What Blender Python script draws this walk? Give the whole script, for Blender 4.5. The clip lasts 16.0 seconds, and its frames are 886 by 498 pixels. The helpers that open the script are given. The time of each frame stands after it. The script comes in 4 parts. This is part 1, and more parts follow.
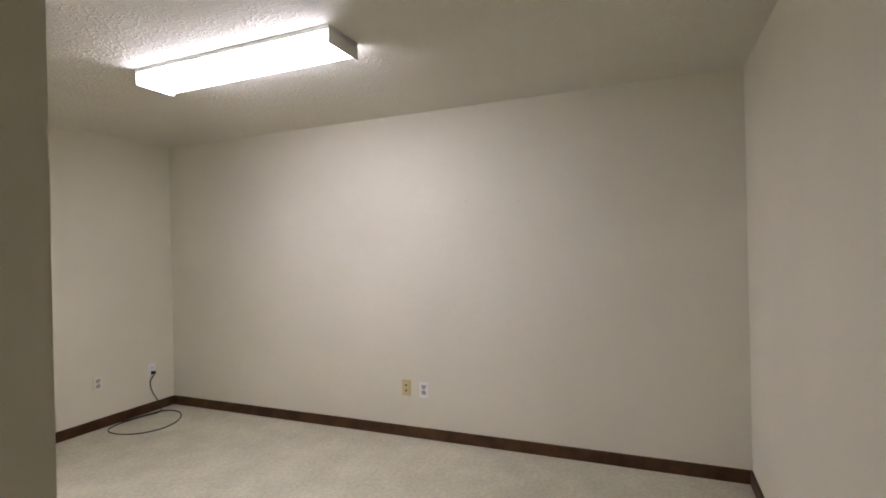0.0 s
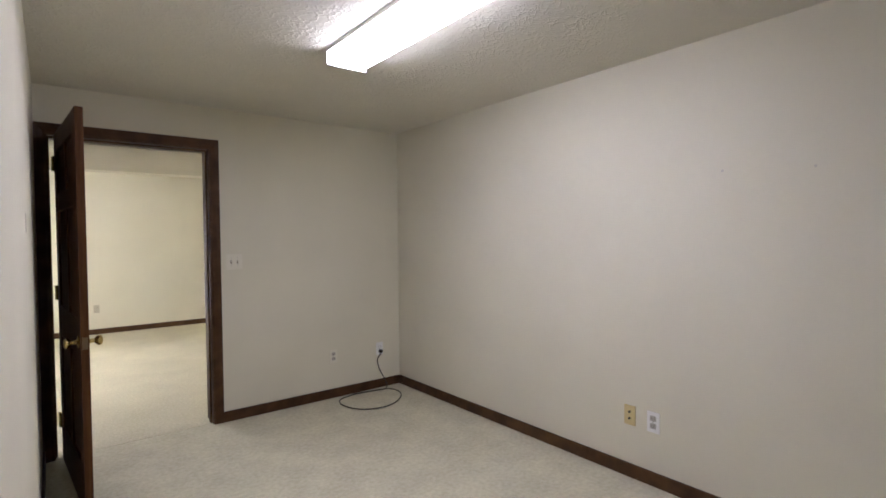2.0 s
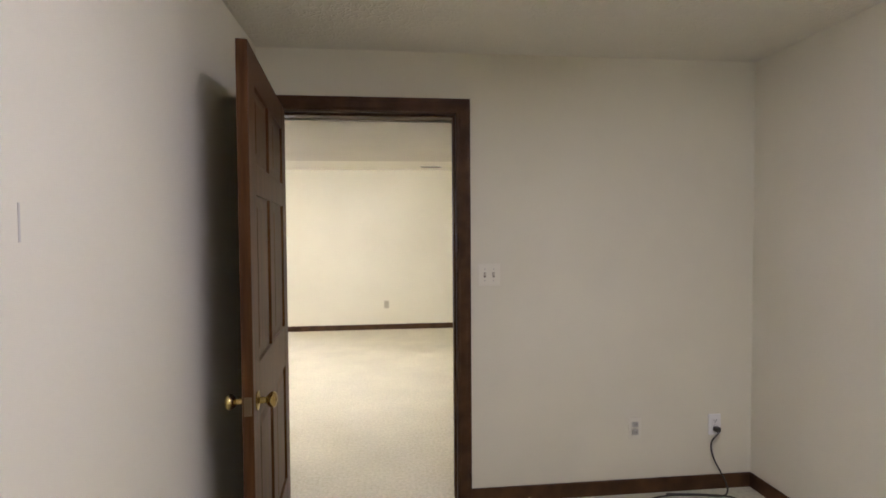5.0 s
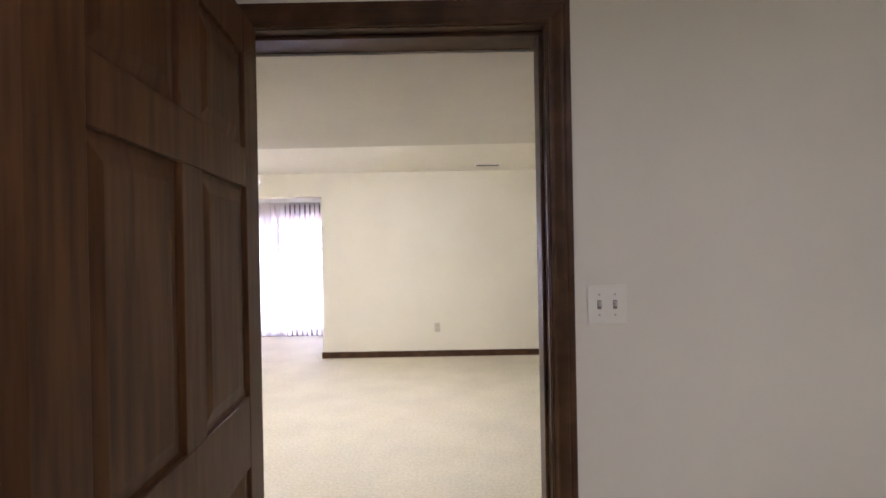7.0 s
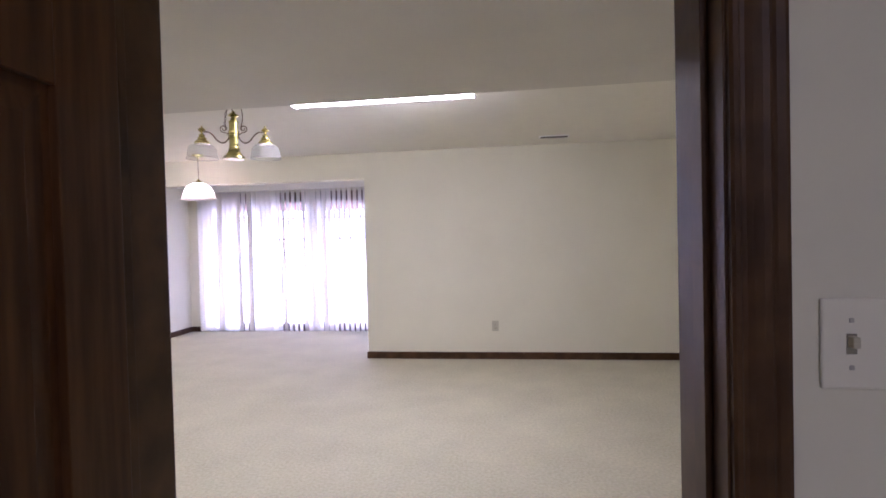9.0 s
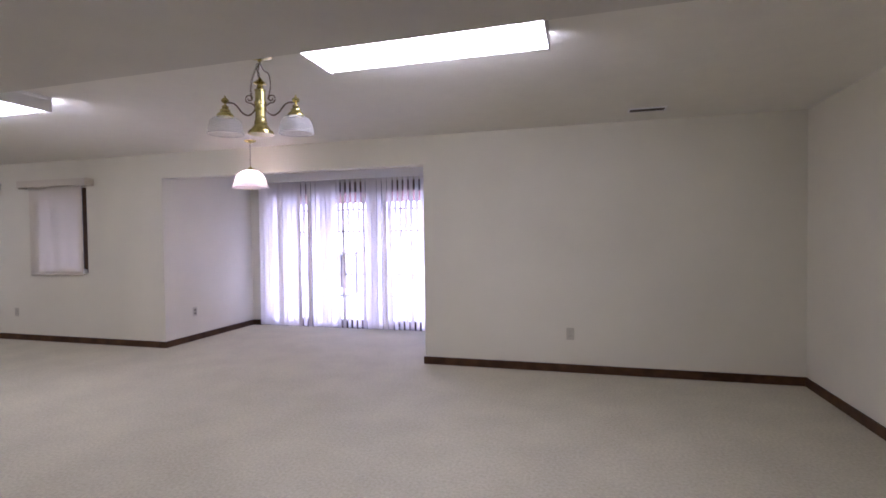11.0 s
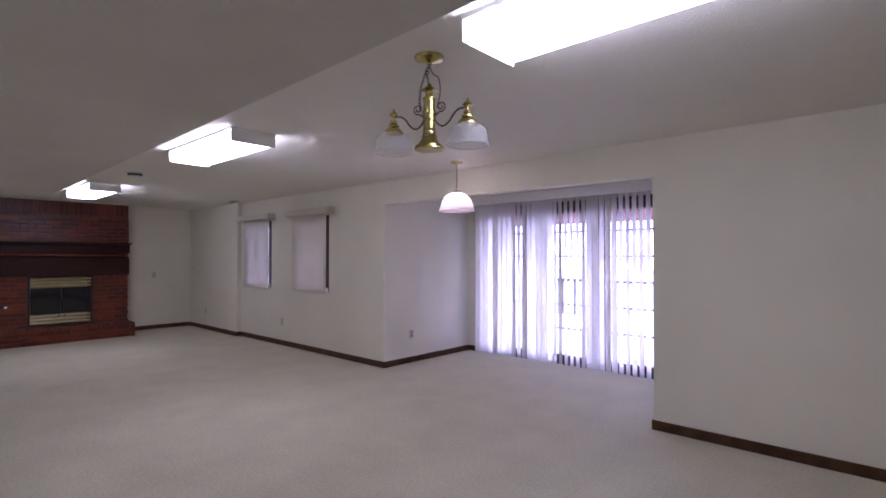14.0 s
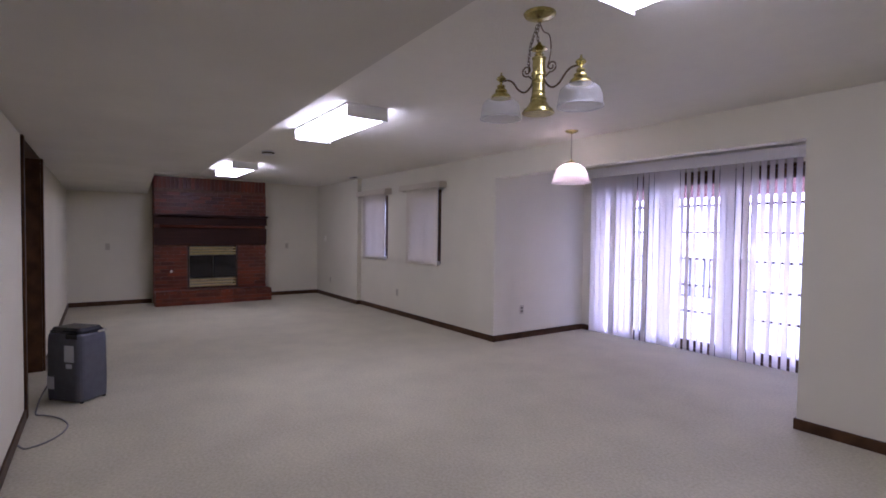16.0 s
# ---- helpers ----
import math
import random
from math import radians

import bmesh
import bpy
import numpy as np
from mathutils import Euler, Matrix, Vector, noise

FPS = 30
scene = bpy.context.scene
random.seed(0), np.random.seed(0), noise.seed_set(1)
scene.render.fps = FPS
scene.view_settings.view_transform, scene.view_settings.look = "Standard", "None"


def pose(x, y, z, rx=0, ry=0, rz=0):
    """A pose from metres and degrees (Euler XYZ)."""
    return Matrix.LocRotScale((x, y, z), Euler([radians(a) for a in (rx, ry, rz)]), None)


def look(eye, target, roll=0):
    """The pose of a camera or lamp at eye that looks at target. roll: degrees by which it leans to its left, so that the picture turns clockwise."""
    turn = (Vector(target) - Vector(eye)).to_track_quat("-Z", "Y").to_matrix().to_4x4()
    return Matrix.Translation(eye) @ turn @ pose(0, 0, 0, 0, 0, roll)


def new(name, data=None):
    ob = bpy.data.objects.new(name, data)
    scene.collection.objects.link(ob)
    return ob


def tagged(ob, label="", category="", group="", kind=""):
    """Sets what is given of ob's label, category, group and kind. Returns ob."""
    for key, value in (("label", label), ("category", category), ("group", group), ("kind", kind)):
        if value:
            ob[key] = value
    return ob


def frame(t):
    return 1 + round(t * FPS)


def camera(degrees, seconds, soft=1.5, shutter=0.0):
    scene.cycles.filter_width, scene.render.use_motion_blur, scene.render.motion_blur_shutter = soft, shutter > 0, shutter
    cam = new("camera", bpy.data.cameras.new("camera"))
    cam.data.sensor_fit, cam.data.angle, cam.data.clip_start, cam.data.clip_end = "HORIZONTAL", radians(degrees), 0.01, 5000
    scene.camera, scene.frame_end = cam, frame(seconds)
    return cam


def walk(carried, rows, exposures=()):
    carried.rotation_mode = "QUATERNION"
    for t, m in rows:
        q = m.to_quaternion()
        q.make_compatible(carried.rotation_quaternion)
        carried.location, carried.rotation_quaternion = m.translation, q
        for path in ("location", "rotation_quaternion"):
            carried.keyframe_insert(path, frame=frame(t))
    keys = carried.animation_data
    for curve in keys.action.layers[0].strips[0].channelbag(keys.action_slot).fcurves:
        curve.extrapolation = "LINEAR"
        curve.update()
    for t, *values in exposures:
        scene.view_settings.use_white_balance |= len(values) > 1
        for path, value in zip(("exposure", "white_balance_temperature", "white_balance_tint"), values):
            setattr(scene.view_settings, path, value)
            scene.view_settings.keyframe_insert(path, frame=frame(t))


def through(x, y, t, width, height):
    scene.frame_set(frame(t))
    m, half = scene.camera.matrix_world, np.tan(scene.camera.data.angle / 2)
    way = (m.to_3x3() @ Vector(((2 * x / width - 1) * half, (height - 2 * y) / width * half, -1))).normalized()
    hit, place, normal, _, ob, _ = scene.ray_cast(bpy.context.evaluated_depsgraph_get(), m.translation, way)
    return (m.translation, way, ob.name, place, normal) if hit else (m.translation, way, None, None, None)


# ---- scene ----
cam = camera(83.3, 16.0, soft=1.7)
PATH = [
    (0, (-1.665, -4.057, 1.358), (0.179, -3.282, 1.357), -1.3),
    (0.5, (-1.438, -4.045, 1.371), (0.304, -3.062, 1.364), -0.6),
    (1, (-1.32, -4.045, 1.364), (0.311, -2.888, 1.346), -0.5),
    (1.5, (-1.177, -3.968, 1.388), (0.31, -2.632, 1.338), -0.5),
    (2, (-0.993, -3.937, 1.377), (0.244, -2.366, 1.326), -0.6),
    (2.5, (-0.86, -3.831, 1.392), (0.171, -2.119, 1.313), -0.7),
    (3, (-0.709, -3.605, 1.401), (0.147, -1.801, 1.302), -0.8),
    (3.5, (-0.588, -3.401, 1.409), (0.095, -1.524, 1.31), -0.9),
    (4, (-0.481, -3.139, 1.415), (0.015, -1.203, 1.322), -1.0),
    (4.5, (-0.422, -2.87, 1.411), (-0.107, -0.896, 1.338), -0.8),
    (5, (-0.41, -2.55, 1.415), (-0.204, -0.562, 1.354), -0.4),
    (5.2, (-0.413, -2.445, 1.42), (-0.213, -0.456, 1.363), -0.4),
    (7.5, (-0.369, -1.227, 1.362), (-0.463, 0.771, 1.366), -0.8),
    (8, (-0.36, -1.008, 1.358), (-0.538, 0.984, 1.349), -0.6),
    (8.2, (-0.362, -0.929, 1.362), (-0.568, 1.06, 1.346), -0.9),
    (10.3, (-0.344, -0.261, 1.305), (-0.671, 1.711, 1.25), -0.9),
    (10.5, (-0.342, -0.165, 1.311), (-0.724, 1.798, 1.256), -0.8),
    (11, (-0.379, -0.033, 1.319), (-0.916, 1.893, 1.269), -0.7),
    (11.5, (-0.399, 0.095, 1.335), (-1.05, 1.986, 1.295), -0.4),
    (12, (-0.431, 0.231, 1.33), (-1.183, 2.084, 1.305), -0.2),
    (12.5, (-0.494, 0.368, 1.343), (-1.404, 2.149, 1.338), 0.2),
    (13, (-0.523, 0.468, 1.35), (-1.556, 2.18, 1.364), 0.2),
    (13.5, (-0.521, 0.621, 1.383), (-1.764, 2.187, 1.408), 0.2),
    (14, (-0.483, 0.717, 1.399), (-1.828, 2.197, 1.431), -0.0),
    (14.5, (-0.47, 0.772, 1.397), (-1.922, 2.147, 1.424), 0.1),
    (15, (-0.485, 0.793, 1.391), (-2.017, 2.08, 1.4), 0.4),
    (15.5, (-0.494, 0.796, 1.376), (-2.083, 2.01, 1.353), 0.7),
    (16, (-0.505, 0.793, 1.369), (-2.148, 1.931, 1.304), 0.7),
]
walk(cam, [(t, look(eye, target, roll)) for t, eye, target, roll in PATH],
     [(0.0, 3.68, 5360, 27), (2.5, 3.52, 5170, 27), (5.0, 3.71, 5290, 29), (8.2, 3.22, 4960, 37), (10.3, 2.43, 4860, 41), (12.5, 2.09, 4810, 44), (14.0, 1.90, 4770, 46), (16.0, 1.90, 4770, 46)])

# ---- world, sun and exposure ----
world = bpy.data.worlds.new("world")
scene.world = world
world.use_nodes = True
wn, wl = world.node_tree.nodes, world.node_tree.links
sky = wn.new("ShaderNodeTexSky")
sky.sky_type, sky.sun_disc = "NISHITA", False
sky.sun_elevation, sky.sun_rotation = radians(58), radians(54)
wl.new(sky.outputs["Color"], wn["Background"].inputs["Color"])
wn["Background"].inputs["Strength"].default_value = 0.15

sun = new("sun", bpy.data.lights.new("sun", "SUN"))
sun.data.energy, sun.data.angle, sun.data.color = 3.0, radians(0.5), (1.0, 0.95, 0.88)
sun.matrix_world = look((0, 0, 0), (-0.430, -0.313, -0.848))

TUBE = 2.6          # strength of the two-tube diffuser in the office
TUBE_WIDE = 3.0     # strength of the four-tube diffusers in the big room
TUBE_COLOUR = (1.0, 0.922, 0.825)
TUBE_WIDE_COLOUR = (1.0, 0.918, 0.70)


# ---- materials ----
def material(name, colour, rough=0.6, metal=0.0, **more):
    m = bpy.data.materials.new(name)
    m.use_nodes = True
    b = m.node_tree.nodes["Principled BSDF"]
    b.inputs["Base Color"].default_value = (*colour, 1)
    b.inputs["Roughness"].default_value = rough
    b.inputs["Metallic"].default_value = metal
    for key, value in more.items():
        b.inputs[key.replace("_", " ")].default_value = value
    return m


def grain(m, colour, other, scale, stretch=(1, 1, 1), detail=6, contrast=(0.35, 0.65), bump=0.0, bump_scale=None, distance=0.01, coords="Object", wide=None):
    """Two colours mixed by noise, a second slow noise for wear, and fine relief."""
    n, l = m.node_tree.nodes, m.node_tree.links
    b = n["Principled BSDF"]
    tc, mp = n.new("ShaderNodeTexCoord"), n.new("ShaderNodeMapping")
    mp.inputs["Scale"].default_value = stretch
    l.new(tc.outputs[coords], mp.inputs["Vector"])
    t = n.new("ShaderNodeTexNoise")
    t.inputs["Scale"].default_value, t.inputs["Detail"].default_value = scale, detail
    l.new(mp.outputs["Vector"], t.inputs["Vector"])
    r = n.new("ShaderNodeValToRGB")
    r.color_ramp.elements[0].position, r.color_ramp.elements[1].position = contrast
    r.color_ramp.elements[0].color, r.color_ramp.elements[1].color = (*colour, 1), (*other, 1)
    l.new(t.outputs["Fac"], r.inputs["Fac"])
    out = r.outputs["Color"]
    if wide:
        w = n.new("ShaderNodeTexNoise")
        w.inputs["Scale"].default_value, w.inputs["Detail"].default_value = wide[0], 4
        l.new(tc.outputs[coords], w.inputs["Vector"])
        mr = n.new("ShaderNodeMapRange")
        mr.inputs["From Min"].default_value, mr.inputs["From Max"].default_value = 0.35, 0.65
        mr.inputs["To Min"].default_value, mr.inputs["To Max"].default_value = wide[1], 1.0
        l.new(w.outputs["Fac"], mr.inputs["Value"])
        mx = n.new("ShaderNodeMix")
        mx.data_type, mx.blend_type = "RGBA", "MULTIPLY"
        mx.inputs["Factor"].default_value = 1.0
        l.new(out, mx.inputs["A"])
        l.new(mr.outputs["Result"], mx.inputs["B"])
        out = mx.outputs["Result"]
    l.new(out, b.inputs["Base Color"])
    if bump:
        bt = n.new("ShaderNodeTexNoise")
        bt.inputs["Scale"].default_value, bt.inputs["Detail"].default_value = bump_scale or scale, 5
        l.new(mp.outputs["Vector"], bt.inputs["Vector"])
        bp = n.new("ShaderNodeBump")
        bp.inputs["Strength"].default_value, bp.inputs["Distance"].default_value = bump, distance
        l.new(bt.outputs["Fac"], bp.inputs["Height"])
        l.new(bp.outputs["Normal"], b.inputs["Normal"])
    return m


WALL = grain(material("wall_paint", (0.72, 0.69, 0.59), 0.75), (0.70, 0.664, 0.52), (0.74, 0.704, 0.555), 1.3, bump=0.12, bump_scale=180, distance=0.002, wide=(0.6, 0.97))
CARPET = grain(material("carpet", (0.6, 0.55, 0.46), 0.95), (0.50, 0.466, 0.322), (0.60, 0.562, 0.40), 55, bump=0.2, bump_scale=95, distance=0.010, wide=(2.4, 0.90))
CARPET_OFFICE = grain(material("office_carpet", (0.57, 0.53, 0.42), 0.95), (0.52, 0.488, 0.338), (0.61, 0.578, 0.415), 40, bump=0.24, bump_scale=70, distance=0.010, wide=(4.5, 0.86))
TRIM = grain(material("trim_wood", (0.07, 0.028, 0.015), 0.46, Specular_IOR_Level=0.22), (0.047, 0.0235, 0.0095), (0.090, 0.045, 0.017), 9, stretch=(1, 1, 1), bump=0.08, bump_scale=60, distance=0.002)
DOORWOOD = grain(material("door_wood", (0.12, 0.05, 0.022), 0.45, Specular_IOR_Level=0.14), (0.050, 0.020, 0.006), (0.100, 0.044, 0.014), 5, stretch=(9, 9, 0.7), detail=8, bump=0.1, bump_scale=9, distance=0.002, wide=(1.5, 0.8))
BRASS = grain(material("brass", (0.72, 0.52, 0.17), 0.23, 1.0), (0.40, 0.345, 0.10), (0.60, 0.53, 0.19), 30, bump=0.03, bump_scale=80, distance=0.001)
AGEDBRASS = material("aged_brass", (0.44, 0.33, 0.12), 0.24, 1.0)
DARKBRASS = material("dark_metal", (0.16, 0.12, 0.07), 0.4, 0.9)
CHROME = material("chrome", (0.7, 0.7, 0.7), 0.2, 1.0)
IVORY = material("ivory_plastic", (0.74, 0.705, 0.575), 0.4)
WHITEP = material("white_plastic", (0.82, 0.81, 0.78), 0.35)
TANP = material("tan_plastic", (0.50, 0.46, 0.34), 0.4)
YELLOWP = material("yellowed_plastic", (0.62, 0.50, 0.22), 0.4)
DARKP = material("dark_slot", (0.03, 0.028, 0.025), 0.6)
SWITCHSLOT = material("shadowed_switch_slot", (0.20, 0.18, 0.13), 0.6)
GREYSLOT = material("worn_socket", (0.45, 0.42, 0.36), 0.5)
ENAMEL = material("white_enamel", (0.80, 0.79, 0.76), 0.4)
SCUFF = material("scuffed_paint", (0.56, 0.53, 0.46), 0.8)
CORD = material("rubber_cord", (0.035, 0.03, 0.024), 0.5)
TINTGLASS = material("grey_tinted_glass", (0.80, 0.80, 0.81), 0.02, Transmission_Weight=1.0, IOR=1.45)
BLACKGLASS = material("smoked_glass", (0.012, 0.012, 0.012), 0.06)
MORTAR = grain(material("mortar", (0.14, 0.07, 0.055), 0.9), (0.12, 0.055, 0.034), (0.20, 0.10, 0.065), 40, bump=0.4, bump_scale=150, distance=0.003)
DEHUM = grain(material("slate_plastic", (0.09, 0.092, 0.115), 0.45), (0.082, 0.084, 0.105), (0.10, 0.102, 0.125), 20, bump=0.05, bump_scale=250, distance=0.001)
DEHUMTOP = material("black_plastic", (0.02, 0.02, 0.024), 0.22)
LABELW = material("paper_label", (0.6, 0.6, 0.58), 0.6)
CONCRETE = grain(material("concrete", (0.6, 0.59, 0.57), 0.9), (0.58, 0.57, 0.55), (0.68, 0.67, 0.65), 6, bump=0.3, bump_scale=40, distance=0.004, wide=(0.7, 0.9))
LAWN = grain(material("lawn", (0.09, 0.12, 0.04), 0.9), (0.06, 0.085, 0.025), (0.14, 0.16, 0.06), 20, bump=0.6, bump_scale=60, distance=0.05, wide=(0.3, 0.7))
FENCEM = grain(material("fence_wood", (0.10, 0.085, 0.07), 0.8), (0.075, 0.065, 0.055), (0.13, 0.11, 0.09), 8, stretch=(6, 6, 0.7))
GRILLE = material("vent_metal", (0.10, 0.09, 0.08), 0.5)
DARKWOOD = grain(material("dark_mantel", (0.03, 0.010, 0.006), 0.5, Specular_IOR_Level=0.2), (0.022, 0.007, 0.004), (0.040, 0.013, 0.007), 12, stretch=(1, 0.2, 3))


def ceiling_material(name, relief, scale, paint):
    """Off-white paint over stomped texture: short raised strokes in clusters."""
    m = material(name, paint, 0.85)
    n, l = m.node_tree.nodes, m.node_tree.links
    b = n["Principled BSDF"]
    tc = n.new("ShaderNodeTexCoord")
    warp = n.new("ShaderNodeTexNoise")
    warp.inputs["Scale"].default_value, warp.inputs["Detail"].default_value = 9, 3
    l.new(tc.outputs["Object"], warp.inputs["Vector"])
    add = n.new("ShaderNodeMix")
    add.data_type, add.blend_type = "RGBA", "ADD"
    add.inputs["Factor"].default_value = 0.22
    l.new(tc.outputs["Object"], add.inputs["A"])
    l.new(warp.outputs["Color"], add.inputs["B"])
    v = n.new("ShaderNodeTexVoronoi")
    v.feature = "DISTANCE_TO_EDGE"
    v.inputs["Scale"].default_value = scale
    l.new(add.outputs["Result"], v.inputs["Vector"])
    ramp = n.new("ShaderNodeValToRGB")
    ramp.color_ramp.elements[0].position, ramp.color_ramp.elements[1].position = 0.0, 0.16
    ramp.color_ramp.elements[0].color, ramp.color_ramp.elements[1].color = (1, 1, 1, 1), (0, 0, 0, 1)
    l.new(v.outputs["Distance"], ramp.inputs["Fac"])
    mask = n.new("ShaderNodeTexNoise")
    mask.inputs["Scale"].default_value, mask.inputs["Detail"].default_value = 7, 5
    l.new(tc.outputs["Object"], mask.inputs["Vector"])
    patch = n.new("ShaderNodeMapRange")
    patch.inputs["From Min"].default_value, patch.inputs["From Max"].default_value = 0.38, 0.70
    patch.inputs["To Min"].default_value, patch.inputs["To Max"].default_value = 0.15, 1.0
    l.new(mask.outputs["Fac"], patch.inputs["Value"])
    mul = n.new("ShaderNodeMath")
    mul.operation = "MULTIPLY"
    l.new(ramp.outputs["Color"], mul.inputs[0])
    l.new(patch.outputs["Result"], mul.inputs[1])
    bp = n.new("ShaderNodeBump")
    bp.inputs["Strength"].default_value, bp.inputs["Distance"].default_value = relief, 0.016
    l.new(mul.outputs["Value"], bp.inputs["Height"])
    l.new(bp.outputs["Normal"], b.inputs["Normal"])
    mr = n.new("ShaderNodeMapRange")
    mr.inputs["To Min"].default_value, mr.inputs["To Max"].default_value = 0.94, 1.02
    l.new(mask.outputs["Fac"], mr.inputs["Value"])
    mx = n.new("ShaderNodeMix")
    mx.data_type, mx.blend_type = "RGBA", "MULTIPLY"
    mx.inputs["Factor"].default_value = 1
    mx.inputs["A"].default_value = (*paint, 1)
    l.new(mr.outputs["Result"], mx.inputs["B"])
    l.new(mx.outputs["Result"], b.inputs["Base Color"])
    return m


CEIL = ceiling_material("stomped_ceiling", 0.33, 21, (0.70, 0.67, 0.56))
# ceiling lightened, soffit darkened: the lamps' light and shade put into the colours
CEIL2 = ceiling_material("worn_stomped_ceiling", 0.16, 34, (0.80, 0.772, 0.675))
SOFFIT = grain(material("shaded_soffit", (0.60, 0.575, 0.52), 0.8), (0.60, 0.572, 0.49), (0.64, 0.612, 0.53), 1.6, bump=0.10, bump_scale=150, distance=0.002, wide=(0.8, 0.97))


def brick_material():
    m = material("red_brick", (0.2, 0.06, 0.035), 0.34, Specular_IOR_Level=0.55)
    n, l = m.node_tree.nodes, m.node_tree.links
    b = n["Principled BSDF"]
    info = n.new("ShaderNodeObjectInfo")
    r = n.new("ShaderNodeValToRGB")
    r.color_ramp.elements[0].color, r.color_ramp.elements[1].color = (0.070, 0.011, 0.004, 1), (0.215, 0.039, 0.011, 1)
    l.new(info.outputs["Random"], r.inputs["Fac"])
    tc = n.new("ShaderNodeTexCoord")
    t = n.new("ShaderNodeTexNoise")
    t.inputs["Scale"].default_value, t.inputs["Detail"].default_value = 45, 6
    l.new(tc.outputs["Object"], t.inputs["Vector"])
    mr = n.new("ShaderNodeMapRange")
    mr.inputs["To Min"].default_value, mr.inputs["To Max"].default_value = 0.6, 1.3
    l.new(t.outputs["Fac"], mr.inputs["Value"])
    mx = n.new("ShaderNodeMix")
    mx.data_type, mx.blend_type = "RGBA", "MULTIPLY"
    mx.inputs["Factor"].default_value = 1
    l.new(r.outputs["Color"], mx.inputs["A"])
    l.new(mr.outputs["Result"], mx.inputs["B"])
    l.new(mx.outputs["Result"], b.inputs["Base Color"])
    bp = n.new("ShaderNodeBump")
    bp.inputs["Strength"].default_value, bp.inputs["Distance"].default_value = 0.3, 0.003
    l.new(t.outputs["Fac"], bp.inputs["Height"])
    l.new(bp.outputs["Normal"], b.inputs["Normal"])
    return m


BRICK = brick_material()


def lit_material(name, colour, strength):
    m = material(name, (0.8, 0.8, 0.78), 0.4)
    b = m.node_tree.nodes["Principled BSDF"]
    b.inputs["Emission Color"].default_value = (*colour, 1)
    b.inputs["Emission Strength"].default_value = strength
    return m


DIFFUSER = lit_material("lit_diffuser", TUBE_COLOUR, TUBE)
DIFFUSER_SIDE = lit_material("lit_diffuser_side", TUBE_COLOUR, TUBE * 0.65)
DIFFUSER_WIDE = lit_material("lit_wide_diffuser", TUBE_WIDE_COLOUR, TUBE_WIDE)
DIFFUSER_WIDE_SIDE = lit_material("lit_wide_diffuser_side", TUBE_WIDE_COLOUR, TUBE_WIDE * 1.6)
BULB = lit_material("warm_bulb", (1.0, 0.80, 0.60), 20)


def cloth_material(name, colour, through, rough=0.8):
    """Thin cloth that lets part of the daylight pass."""
    m = material(name, colour, rough)
    n, l = m.node_tree.nodes, m.node_tree.links
    tr = n.new("ShaderNodeBsdfTranslucent")
    tr.inputs["Color"].default_value = (*colour, 1)
    mx = n.new("ShaderNodeMixShader")
    mx.inputs["Fac"].default_value = through
    l.new(n["Principled BSDF"].outputs["BSDF"], mx.inputs[1])
    l.new(tr.outputs["BSDF"], mx.inputs[2])
    l.new(mx.outputs["Shader"], n["Material Output"].inputs["Surface"])
    tc, t, bp = n.new("ShaderNodeTexCoord"), n.new("ShaderNodeTexNoise"), n.new("ShaderNodeBump")
    t.inputs["Scale"].default_value = 160
    l.new(tc.outputs["Object"], t.inputs["Vector"])
    bp.inputs["Strength"].default_value, bp.inputs["Distance"].default_value = 0.3, 0.001
    l.new(t.outputs["Fac"], bp.inputs["Height"])
    l.new(bp.outputs["Normal"], n["Principled BSDF"].inputs["Normal"])
    return m


SLAT = cloth_material("blind_fabric", (0.97, 0.94, 0.925), 0.56)
# the slats have aged unevenly
sn, sl = SLAT.node_tree.nodes, SLAT.node_tree.links
slat_info, slat_ramp = sn.new("ShaderNodeObjectInfo"), sn.new("ShaderNodeValToRGB")
slat_ramp.color_ramp.elements[0].color, slat_ramp.color_ramp.elements[1].color = (0.93, 0.885, 0.81, 1), (0.97, 0.93, 0.86, 1)
sl.new(slat_info.outputs["Random"], slat_ramp.inputs["Fac"])
sl.new(slat_ramp.outputs["Color"], sn["Principled BSDF"].inputs["Base Color"])
sl.new(slat_ramp.outputs["Color"], sn["Translucent BSDF"].inputs["Color"])
SHADE = cloth_material("shade_fabric", (0.66, 0.60, 0.47), 0.07)
SHADE_THIN = cloth_material("worn_shade_fabric", (0.60, 0.55, 0.45), 0.10)
OPAL = cloth_material("frosted_glass", (0.94, 0.89, 0.86), 0.7, 0.2)


def shade_glass_material():
    """Ribbed clear glass: mostly seen through, with bright edges."""
    m = bpy.data.materials.new("ribbed_glass")
    m.use_nodes = True
    n, l = m.node_tree.nodes, m.node_tree.links
    b = n["Principled BSDF"]
    b.inputs["Base Color"].default_value = (0.9, 0.9, 0.9, 1)
    b.inputs["Roughness"].default_value = 0.15
    tp = n.new("ShaderNodeBsdfTransparent")
    tp.inputs["Color"].default_value = (0.93, 0.94, 0.94, 1)
    mx = n.new("ShaderNodeMixShader")
    mx.inputs["Fac"].default_value = 0.84
    l.new(b.outputs["BSDF"], mx.inputs[1])
    l.new(tp.outputs["BSDF"], mx.inputs[2])
    l.new(mx.outputs["Shader"], n["Material Output"].inputs["Surface"])
    return m


RIBGLASS = shade_glass_material()


